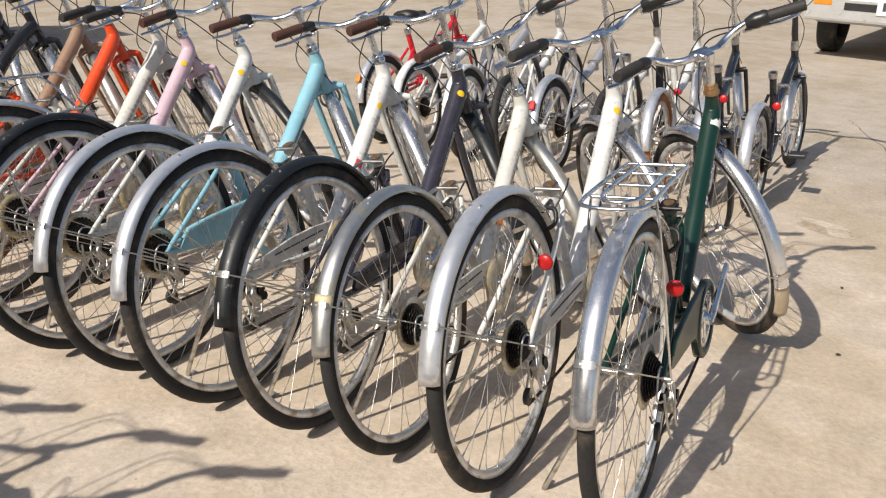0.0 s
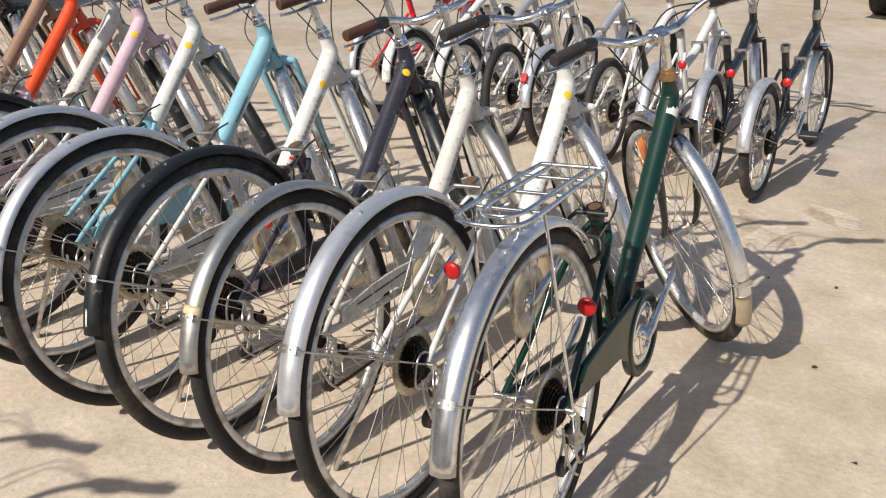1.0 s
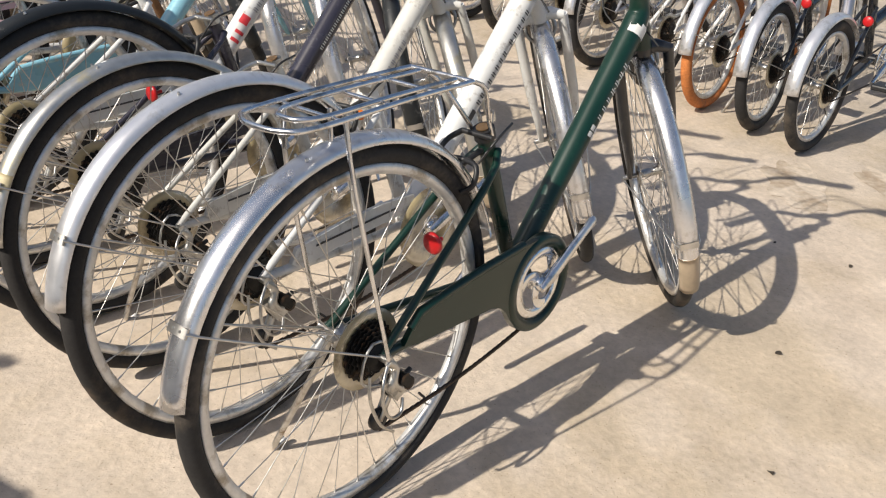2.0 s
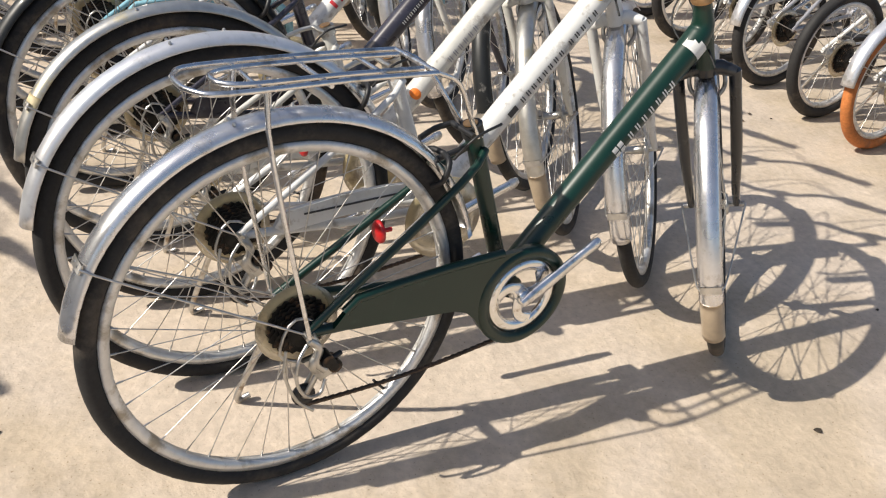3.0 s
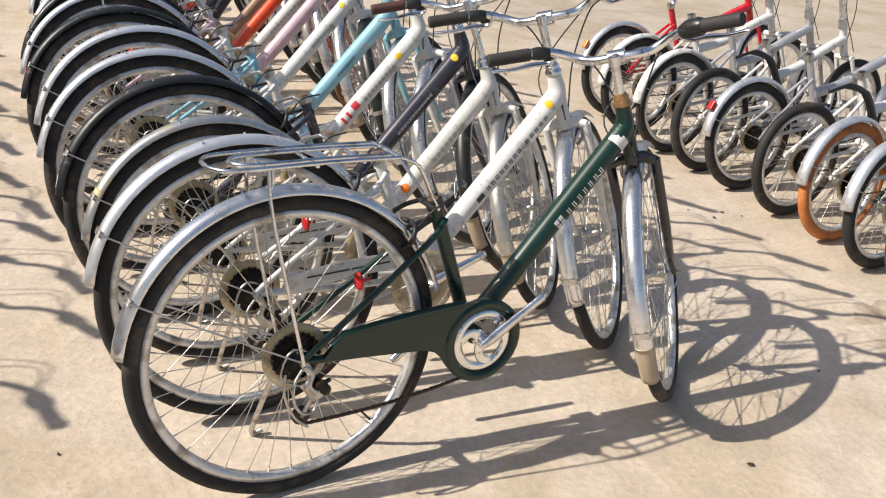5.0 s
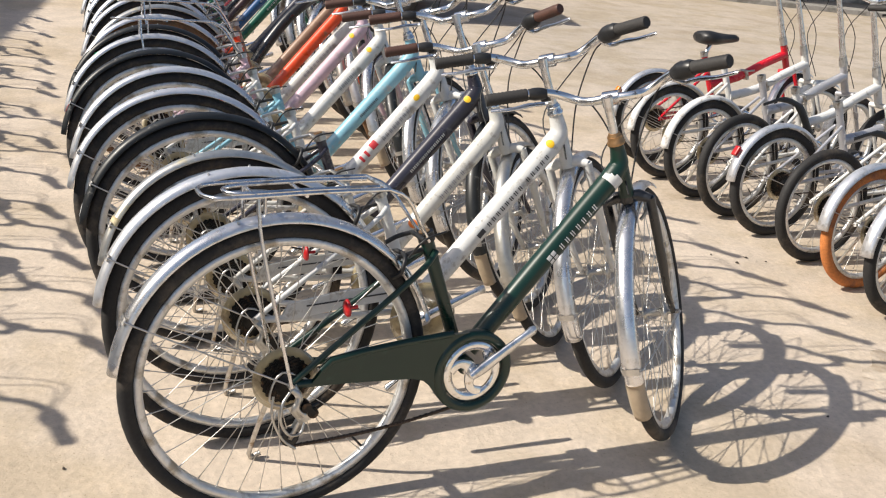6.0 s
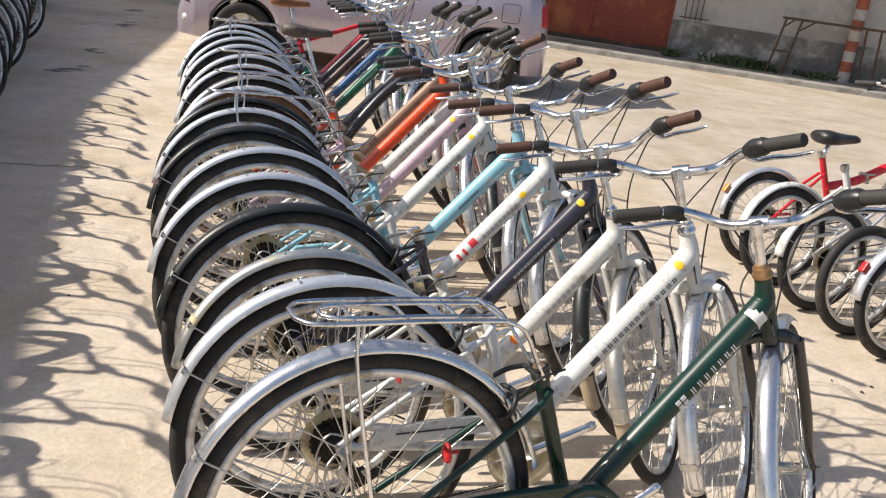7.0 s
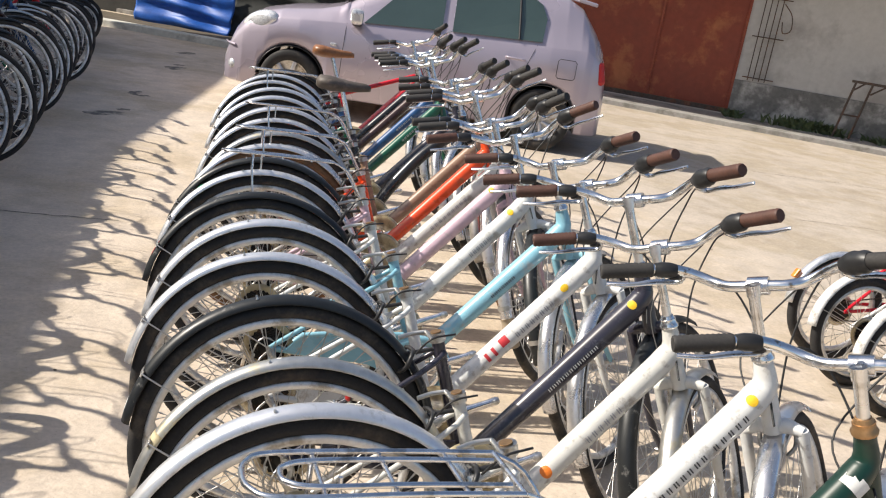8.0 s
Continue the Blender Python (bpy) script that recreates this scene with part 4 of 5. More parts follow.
def folding_bicycle(label, x, y, yaw=0.0, lean=6.0, steer=8.0, color=P_WHITE, mud=None, tyre_mat=RUBBER, saddle=None, post=0.0, tail=None, bars=BLACK, chrome_post=True, group="folding bicycles in a row",
                    guard=GUARD, black_mud=False, stem_color=None, stay_lens=False):
    """A small-wheeled bicycle with a low main tube and tall posts."""
    root = new("folding_bicycle")
    root.matrix_basis = pose(x, y, 0, -lean, 0, yaw)
    tagged(root, label, "bicycle", group)
    R = 0.248
    A, F, B = (0.0, R), (1.02, R), (0.42, 0.285)
    lo, hi = Vector((0.905, 0, 0.52)), Vector((0.855, 0, 0.66))
    axis = (hi - lo).normalized()
    S = Matrix.Translation(lo) @ Matrix.Rotation(radians(steer), 4, axis) @ Matrix.Translation(-lo)
    seat = Vector((0.30, 0, 0.60))
    part("main_tube", lambda bm: tube(bm, smooth_pts(((0.36, 0, 0.43), (0.55, 0, 0.47), (0.72, 0, 0.545), (0.875, 0, 0.605)), 3), 0.024, 12), color, root, "", "fold_main")
    part("hinge", lambda bm: (box(bm, (0.60, 0, 0.488), (0.022, 0.058, 0.060), pose(0, 0, 0, 0, -22, 0), 0.006), tube(bm, ((0.585, -0.034, 0.51), (0.64, -0.036, 0.515)), 0.005, 6)), DULL, root, "", "fold_hinge")
    part("seat_tube", lambda bm: tube(bm, ((B[0], 0, B[1]), seat), 0.017, 12), color, root, "", "fold_seat")
    part("seat_clamp", lambda bm: tube(bm, (seat + Vector((0.004, 0, -0.012)), seat + Vector((-0.004, 0, 0.014))), 0.0215, 12), DULL, root, "", "fold_clamp")
    part("head_tube", lambda bm: tube(bm, (lo, hi), 0.0195, 12), color, root, "", "fold_head")
    part("bottom_bracket", lambda bm: tube(bm, ((B[0], -0.036, B[1]), (B[0], 0.036, B[1])), 0.022, 12), color, root, "", "fold_bb")
    for s in (-1, 1):
        part("chain_stay", lambda bm: tube(bm, ((B[0] - 0.01, s * 0.025, B[1]), (A[0], s * 0.064, A[1])), 0.009, 8), color, root, "", ("fcs", s))
        part("seat_stay", lambda bm: tube(bm, ((0.325, s * 0.02, 0.50), (A[0], s * 0.064, A[1])), 0.008, 8), color, root, "", ("fss", s))
        part("fork_blade", lambda bm: tube(bm, smooth_pts((lo + Vector((0.006, s * 0.048, -0.015)), (0.955, s * 0.05, 0.40), (F[0], s * 0.05, F[1])), 4), [0.0115] * 5 + [0.0105, 0.0095, 0.009, 0.0085], 8), color, root, "", ("fblade", s), S)
    part("fork_crown", lambda bm: tube(bm, (lo + Vector((0.005, -0.052, -0.012)), lo + Vector((0.005, 0.052, -0.012))), 0.0135, 8), color, root, "", "fcrown", S)
    wheel(root, "rear_wheel", (A[0], 0, A[1]), R, tyre_mat, 0.022, spin=random.uniform(0, 60), guard=guard)
    wheel(root, "front_wheel", (F[0], 0, F[1]), R, tyre_mat, 0.022, spin=random.uniform(0, 60), basis=S, sprockets=False)
    if mud is not None:
        rf = part("rear_mudguard", lambda bm: fender(bm, R + 0.013, 30, 176, 0.028, 0.017, 28), mud, root, "", "fold_rf", Matrix.Translation((A[0], 0, A[1])))
        part("mudguard_stay", lambda bm: [tube(bm, ((0, s * 0.07, 0), polar((0, 0), R + 0.012, 158, s * 0.026)), 0.002, 5) for s in (-1, 1)], SPOKE, rf, "", "fold_stay")
        part("front_mudguard", lambda bm: fender(bm, R + 0.011, 60, 200, 0.026, 0.016, 26), mud, root, "", "fold_ff", S @ Matrix.Translation((F[0], 0, F[1])))
        if tail is not None:
            part("reflector", lambda bm: box(bm, (0, 0, 0), (0.016, 0.030, 0.046), None, 0.005), tail, rf, "", "fold_tail", Matrix.Translation(polar((0, 0), R + 0.040, 148)) @ pose(0, 0, 0, 0, 32, 0))
    if stay_lens:
        part("reflector", lambda bm: (lathe(bm, [(0.0, 0.0), (0.016, 0.001), (0.020, 0.005), (0.020, 0.010), (0.0, 0.011)], (0, 0, 0), 18, closed=False), tube(bm, ((0, 0.010, 0), (0, 0.03, 0)), 0.004, 6)), RED_LENS, root,
             "round red reflector", "fold_round", Matrix.Translation((0.19, -0.045, 0.47)) @ pose(0, 0, 0, 0, 0, -90))
    if black_mud:
        part("chain_side_guard", lambda bm: tube(bm, smooth_pts(((0.06, -0.045, 0.545), (0.18, -0.045, 0.565), (0.30, -0.045, 0.52), (0.38, -0.045, 0.40), (0.40, -0.045, 0.33)), 4), [0.008] * 4 + [0.014] * 4 + [0.022] * 4 + [0.028] * 5, 8, flat=0.5), BLACK, root, "", "fold_black")
    # tall stem and handlebar
    top = hi + axis * (0.34 + post)
    C = top + Vector((0.02, 0, 0.01))
    k = round(post, 3)
    part("stem_latch", lambda bm: tube(bm, (hi, hi + axis * 0.05), (0.023, 0.019), 12), DULL, root, "", "fold_latch", S)
    part("handlebar_stem", lambda bm: (tube(bm, (hi + axis * 0.03, hi + axis * 0.2, top), (0.0165, 0.0145, 0.0125), 12), tube(bm, (C + Vector((0, -0.022, 0)), C + Vector((0, 0.022, 0))), 0.018, 10)), stem_color or ALU, root, "", ("fstem", k), S)
    hb = part("handlebar", lambda bm: tube(bm, smooth_pts([C + Vector(v) for v in ((-0.06, -0.27, 0.045), (-0.02, -0.15, 0.045), (0.0, -0.07, 0.01), (0, 0, 0), (0.0, 0.07, 0.01), (-0.02, 0.15, 0.045), (-0.06, 0.27, 0.045))], 4), 0.0112, 8), CHROME, root, "", ("fbar", k), S)
    for s in (-1, 1):
        part("grip", lambda bm: grip_ridges(bm, C + Vector((-0.027, s * 0.17, 0.045)), C + Vector((-0.062, s * 0.275, 0.045)), 0.0158), GREY_RUBBER, hb, "", ("fgrip", k, s))
        part("brake_lever", lambda bm: tube(bm, smooth_pts((C + Vector((0.0, s * 0.13, 0.035)), C + Vector((0.03, s * 0.16, 0.02)), C + Vector((0.0, s * 0.24, 0.012))), 4), 0.0065, 6, flat=0.6), BLACK, hb, "", ("flever", k, s))
        part("cable", lambda bm: tube(bm, smooth_pts((C + Vector((0.01, s * 0.13, 0.035)), C + Vector((0.12, s * 0.09, -0.05)), C + Vector((0.13, -s * 0.03, -0.22)), lo + Vector((0.03, s * 0.03, 0.02))), 5), 0.0023, 5), CABLE, hb, "", ("fcable", k, s))
    # drive
    part("chain_ring", lambda bm: (lathe(bm, [(0.055, -0.06), (0.078, -0.06), (0.078, -0.064), (0.055, -0.064)], (B[0], 0, B[1]), 32), [tube(bm, (polar(B, 0.0, 72 * j, -0.062), polar(B, 0.058, 72 * j, -0.062)), 0.007, 6, flat=0.4) for j in range(5)]), CHROME, root, "", "fold_ring")
    for s, a in ((-1, 200), (1, 20)):
        ca = part("crank_arm", lambda bm: tube(bm, (polar(B, -0.01, a, s * 0.08), polar(B, 0.02, a, s * 0.08), polar(B, 0.165, a, s * 0.09)), (0.010, 0.0135, 0.0105), 8, flat=0.7), ALU, root, "", ("fcrank", s))
        part("pedal", lambda bm: box(bm, polar(B, 0.165, a, s * 0.145), (0.085, 0.085, 0.022), None, 0.006), BLACK, ca, "", ("fpedal", s))
    part("chain", lambda bm: [tube(bm, ((0.0, -0.05, R + q), (B[0], -0.062, B[1] + q * 1.7)), 0.0035, 5) for q in (-0.045, 0.045)], CHAIN, root, "", "fold_chain")
    part("side_stand", lambda bm: tube(bm, ((0.10, 0.06, 0.26), (0.05, 0.17, 0.021)), 0.0065, 6), DULL, root, "", "fold_stand")
    if saddle is not None:
        part("seat_post", lambda bm: tube(bm, (seat - Vector((0, 0, 0.02)), seat + Vector((0.045, 0, 0.072))), 0.0135, 10), CHROME, root, "", "fold_post")

        def shape(bm):
            c = seat + Vector((0.075, 0, 0.085))
            rings = []
            for u, w, h, dz in ((-0.125, 0.03, 0.02, 0.005), (-0.11, 0.075, 0.035, 0.008), (-0.06, 0.085, 0.04, 0.004), (0.0, 0.055, 0.034, 0.0), (0.06, 0.03, 0.027, 0.0), (0.12, 0.021, 0.022, 0.003), (0.145, 0.012, 0.014, 0.0)):
                rings.append([bm.verts.new(c + Vector((u, w * math.cos(a), dz + h * math.sin(a)))) for a in (2 * math.pi * q / 12 for q in range(12))])
            rings_to_faces(bm, rings)
            bm.faces.new(rings[0]), bm.faces.new(list(reversed(rings[-1])))
            bmesh.ops.recalc_face_normals(bm, faces=bm.faces)
        part("saddle", shape, saddle, root, "", "fold_saddle")
    else:
        part("tube_mouth", lambda bm: tube(bm, (seat + Vector((-0.004, 0, 0.0142)), seat + Vector((-0.0042, 0, 0.016))), 0.0135, 10), BLACK, root, "", "fold_mouth")
    return root


FOLD = [
    dict(label="black folding bicycle with silver mudguards", color=P_BLACK, mud=F_ALU, stay_lens=True, stem_color=BLACK),
    dict(label="dark olive folding bicycle with silver mudguards", color=P_BLACK, mud=F_ALU, stay_lens=True),
    dict(label="white folding bicycle with orange tyres", color=P_WHITE, mud=F_ALU, stay_lens=True, tyre_mat=ORANGE_RUBBER),
    dict(label="white folding bicycle with bare black tyres and a black chain arm", color=P_WHITE, black_mud=True, stem_color=BLACK, post=0.05),
    dict(label="silver folding bicycle with a silver mudguard and red reflector", color=P_SILVER, mud=F_ALU, tail=RED_LENS),
    dict(label="white folding bicycle with bare wheels and a black chain arm", color=P_WHITE, black_mud=True, post=0.03),
    dict(label="silver grey folding bicycle with white mudguards", color=P_SILVER, mud=P_WHITE, post=0.04),
    dict(label="white folding bicycle with white mudguards", color=P_WHITE, mud=P_WHITE),
    dict(label="red folding bicycle with a black saddle and an amber reflector", color=P_RED, mud=F_ALU, tail=AMBER_LENS, saddle=BLACK, post=-0.04),
]
FOLD_AT = [(2.50, 0.21), (2.53, 0.43), (2.57, 0.68), (2.585, 0.945), (2.605, 1.24), (2.60, 1.485), (2.61, 1.75), (2.63, 2.05), (2.71, 2.33)]
for i, spec in enumerate(FOLD):
    folding_bicycle(x=FOLD_AT[i][0], y=FOLD_AT[i][1], yaw=1.5 * ((i * 3) % 4 - 1.5), lean=6 + ((i * 5) % 3 - 1), steer=6 + 4 * ((i * 3) % 5 - 2), **spec)

# ---- bicycles in the roof's shade ----
LEFT = [(P_BLACK, F_BLACK), (P_BLUE2, F_DULL), (P_BROWN, F_BLACK), (P_RED, F_BLACK), (P_NAVY, F_DULL), (P_BLACK, F_DULL), (P_GREEN2, F_BLACK)]
NAMES = {P_BLACK: "black", P_BLUE2: "blue", P_BROWN: "dark brown", P_RED: "red", P_NAVY: "navy", P_GREEN2: "emerald green"}
for i in range(26):
    c, f = LEFT[(i * 3) % 7]
    bicycle(label=f"{NAMES[c]} city bicycle standing in the roof's shade", x=-2.56 + 0.03 * ((i * 7) % 5 - 2), y=0.98 + 0.305 * i, lean=3 + (i * 5) % 4, steer=32 + 3 * ((i * 3) % 6), yaw=1.0 * ((i * 3) % 5 - 2), color=c, fender_mat=f, reflector=False,
            group="bicycles under the roof", grip=GREY_RUBBER, bar_up=0.01 * ((i * 5) % 6), flap=False, saddle=None if i % 3 else BLACK, lever=True)
for i in range(5):
    folding_bicycle(label="dark folding bicycle in the roof's shade", x=-2.62 + 0.04 * (i % 3), y=9.9 + 0.33 * i, lean=5, steer=14 - 3 * i, color=(P_BLACK, P_GREEN2, P_BROWN)[i % 3], mud=F_BLACK, group="folding bicycles under the roof")

# ---- unseen roof on posts, added to shade that row, wall behind it ----
SHEET = mat("shade_roof", (0.32, 0.31, 0.30), 0.6, 0.3, 0.15, 8, 0.001, (0.22, 0.15, 0.11), 0.3, 2)
STEEL = mat("rusty_steel", (0.10, 0.075, 0.06), 0.7, 0.4, 0.25, 30, 0.001, (0.16, 0.08, 0.05), 0.4, 9)


def shade_roof(bm):
    z = 4.2
    # Edge set so that its shadow line falls just in front of the row.
    edge = [(-5.85, -4.0), (-5.78, 2.4), (-5.72, 6.4), (-4.98, 10.0), (-4.4, 14.0)]
    back = [(-10.0, y) for _, y in edge]
    up = [[bm.verts.new((x, y, z + h + (0.35 if q else 0.0))) for x, y in row] for q, row in ((0, edge), (1, back)) for h in (0.0, 0.05)]
    a, b, c, d = up
    for i in range(len(edge) - 1):
        bm.faces.new((a[i], a[i + 1], c[i + 1], c[i])), bm.faces.new((b[i], d[i], d[i + 1], b[i + 1]))
        bm.faces.new((a[i], b[i], b[i + 1], a[i + 1])), bm.faces.new((c[i], c[i + 1], d[i + 1], d[i]))
    for i in (0, len(edge) - 1):
        bm.faces.new((a[i], c[i], d[i], b[i]))
    bmesh.ops.recalc_face_normals(bm, faces=bm.faces)


roof = tagged(part("roof", shade_roof, SHEET, None), "unseen sheet metal roof added to shade a row of bicycles", "roof", "", "structure")
for y in (-3.0, 2.0, 7.0):
    part("roof_post", lambda bm: box(bm, (-6.0, y, 2.11), (0.09, 0.09, 4.22), None, 0.006), STEEL, roof)
PLASTER = mat("stained_plaster", (0.50, 0.485, 0.46), 0.9, 0.0, 0.06, 12, 0.001, (0.36, 0.34, 0.32), 0.45, 0.9)
# Out of view too, closes the space behind the added roof.
tagged(part("wall_west", lambda bm: box(bm, (-10.1, 4.0, 2.3), (0.2, 20.0, 4.6)), PLASTER, None), "unseen plain plaster wall closing the back of the added roof", "wall", "", "structure")

# ---- far wall with its gate ----
DX, DY = Vector((0.857, -0.515, 0)), Vector((0.515, 0.857, 0))
W0 = Vector((7.5, 10.95, 0))
WM = Matrix(((DX.x, DY.x, 0, W0.x), (DX.y, DY.y, 0, W0.y), (0, 0, 1, 0), (0, 0, 0, 1)))  # x along the wall, y into it
SLAB = mat("grey_concrete", (0.30, 0.285, 0.265), 0.9, 0.0, 0.12, 25, 0.002, (0.18, 0.17, 0.15), 0.4, 3)
GATE = mat("rusty_gate_paint", (0.235, 0.052, 0.028), 0.65, 0.1, 0.10, 10, 0.001, (0.36, 0.12, 0.05), 0.35, 1.6)
DAMP = mat("damp_plaster", (0.17, 0.165, 0.155), 0.92, 0.0, 0.2, 14, 0.002, (0.40, 0.385, 0.36), 0.45, 2.2)
tagged(part("wall_north", lambda bm: box(bm, (9.482, 0.11, 2.5), (18.99, 0.2, 4.8), None), PLASTER, None, "", None, WM), "weathered plaster boundary wall with damp at its foot", "wall", "", "structure")
tagged(part("wall_foot", lambda bm: box(bm, (9.482, -0.004, 0.335), (18.99, 0.02, 0.53), None, 0.004), DAMP, None, "", None, WM), "damp dark band at the foot of the wall", "wall", "", "structure")
tagged(part("pavement", lambda bm: (box(bm, (3.0, -0.46, 0.0), (34.0, 0.98, 0.14), None, 0.012)), SLAB, None, "", None, WM), "raised grey concrete strip along the wall", "pavement", "", "structure")
gate = tagged(new("gate"), "rust-red painted sheet steel gate, closed", "gate")
gate.matrix_basis = WM
for j in range(5):
    part("gate_panel", lambda bm: box(bm, (-0.62 - 1.2 * j, 0.03, 1.595), (1.196, 0.04, 2.97), None, 0.004), GATE, gate)
    part("gate_rib", lambda bm: box(bm, (-0.03 - 1.2 * j, 0.0, 1.595), (0.04, 0.03, 2.97), None, 0.004), GATE, gate)
part("gate_rail", lambda bm: box(bm, (-3.0, 0.0, 0.125), (6.0, 0.05, 0.07), None, 0.004), STEEL, gate)
tagged(part("wall_beyond", lambda bm: box(bm, (-8.2, 0.11, 2.5), (4.2, 0.2, 4.8)), PLASTER, None, "", None, WM), "plain plaster wall beyond the gate", "wall", "", "structure")
tagged(part("gate_lintel", lambda bm: box(bm, (-3.0, 0.11, 4.0), (6.2, 0.2, 1.8)), PLASTER, None, "", None, WM), "plaster wall over the gate", "wall", "", "structure")

# Unseen overhang, added only to keep sun off the wall, gate and strip.
tagged(part("eaves", lambda bm: box(bm, (0.0, -0.85, 3.15), (40.0, 1.9, 0.08), None, 0.01), SHEET, None, "", None, WM), "unseen sheet metal overhang added to shade the boundary wall", "roof", "", "structure")

# iron rack hung on the wall beside the gate
hanger = tagged(new("iron_rack"), "rusty iron rod rack hung on the wall", "rack")
hanger.matrix_basis = WM
for xx in (0.16, 0.24, 0.32, 0.40):
    part("rod", lambda bm: tube(bm, ((xx, -0.05, 0.62), (xx, -0.05, 2.6)), 0.008, 6), STEEL, hanger)
for zz in (0.66, 1.25, 1.8, 2.3):
    part("cross_rod", lambda bm: tube(bm, ((0.08, -0.05, zz), (0.52, -0.04, zz)), 0.009, 6), STEEL, hanger)
part("hook", lambda bm: tube(bm, smooth_pts(((0.42, -0.05, 1.75), (0.55, -0.05, 1.6), (0.58, -0.05, 1.4), (0.48, -0.05, 1.35), (0.44, -0.05, 1.5)), 5), 0.008, 6), STEEL, hanger)

# iron trestle
trestle = tagged(new("trestle"), "dark iron trestle frame standing on the concrete strip", "trestle")
trestle.matrix_basis = WM
for xx in (1.46, 1.68, 2.75, 2.95):
    part("leg", lambda bm: tube(bm, ((xx, -0.35, 0.07), (xx + (0.12 if xx < 2 else -0.05), -0.35, 0.86)), 0.017, 6), STEEL, trestle)
part("top_rail", lambda bm: box(bm, (2.35, -0.35, 0.87), (1.65, 0.05, 0.035), None, 0.004), STEEL, trestle)
part("brace", lambda bm: tube(bm, ((1.49, -0.35, 0.40), (1.73, -0.35, 0.40)), 0.013, 6), STEEL, trestle)
part("brace", lambda bm: tube(bm, ((1.80, -0.35, 0.72), (1.98, -0.35, 0.86)), 0.013, 6), STEEL, trestle)
part("brace", lambda bm: tube(bm, ((1.56, -0.35, 0.74), (1.70, -0.35, 0.86)), 0.013, 6), STEEL, trestle)

# banded pole
BAND_R = mat("faded_red_paint", (0.36, 0.10, 0.06), 0.7, 0.0, 0.15, 20, 0.001, (0.22, 0.10, 0.07), 0.3, 6)
BAND_W = mat("faded_white_paint", (0.52, 0.49, 0.46), 0.7, 0.0, 0.12, 20, 0.001, (0.3, 0.27, 0.24), 0.3, 6)
pole = tagged(new("banded_pole"), "red and white banded concrete pole beside the wall", "pole")
pole.matrix_basis = WM @ Matrix.Translation((2.6, -0.12, 0.07))
for j in range(14):
    part("band", lambda bm: tube(bm, ((0, 0, 0.15 * j), (0, 0, 0.15 * j + 0.15)), 0.085, 14), BAND_W if j % 2 == 0 else BAND_R, pole, "", ("band", j))
part("shaft", lambda bm: tube(bm, ((0, 0, 2.1), (0, 0, 5.0)), 0.08, 14), SLAB, pole)

# weeds
WEED = mat("weed_leaf", (0.060, 0.085, 0.030), 0.6, 0.0, 0.3, 40, 0.0, (0.10, 0.11, 0.045), 0.4, 30)


def weed(x0, n, spread, high):
    def leaves(bm):
        rnd = random.Random(int(x0 * 100))
        for _ in range(n):
            bx, by = x0 + rnd.gauss(0, spread), -0.12 - abs(rnd.gauss(0, 0.10))
            h = high * rnd.uniform(0.4, 1.1)
            dx, dy = rnd.gauss(0, 0.06), rnd.gauss(0, 0.06)
            w = rnd.uniform(0.010, 0.024)
            a, b = bm.verts.new((bx - w, by, 0.068)), bm.verts.new((bx + w, by, 0.068))
            c, d = bm.verts.new((bx + dx * 0.5 + w, by + dy * 0.5, 0.068 + h * 0.6)), bm.verts.new((bx + dx * 0.5 - w, by + dy * 0.5, 0.068 + h * 0.6))
            e = bm.verts.new((bx + dx * 1.3, by + dy * 1.3, 0.068 + h))
            bm.faces.new((a, b, c, d)), bm.faces.new((d, c, e))
    return leaves


for x0, n, sp, hh in ((0.06, 70, 0.06, 0.12), (1.02, 200, 0.17, 0.17), (1.40, 130, 0.12, 0.15), (2.2, 70, 0.15, 0.11)):
    tagged(part("weeds", weed(x0, n, sp, hh), WEED, None, "", None, WM), "low green weeds growing along the wall foot", "weeds", "", "stuff")

# ---- ledge with tarpaulins at the far end ----
LM = Matrix.Translation((-0.6, 12.45, 0)) @ pose(0, 0, 0, 0, 0, -26.5)
EDGE = mat("painted_kerb", (0.60, 0.585, 0.52), 0.8, 0.0, 0.1, 20, 0.001, (0.42, 0.4, 0.35), 0.35, 4)
DARKCLOTH = mat("dark_cloth", (0.030, 0.032, 0.030), 0.85, 0.0, 0.3, 12, 0.004)
BLUE_TARP = mat("blue_tarpaulin", (0.015, 0.10, 0.42), 0.42, 0.0, 0.15, 16, 0.002)
tagged(part("kerb", lambda bm: box(bm, (0, 0.1, 0.04), (9.0, 0.22, 0.10), None, 0.012), EDGE, None, "", None, LM), "pale painted kerb at the far end of the yard", "kerb", "", "structure")
tagged(part("dirt_strip", lambda bm: box(bm, (0, 0.75, 0.03), (9.0, 1.1, 0.08), None, 0.01), mat("brown_dirt", (0.10, 0.08, 0.055), 0.95, 0.0, 0.25, 14, 0.01), None, "", None, LM), "brown dirt strip behind the kerb", "ground", "", "structure")


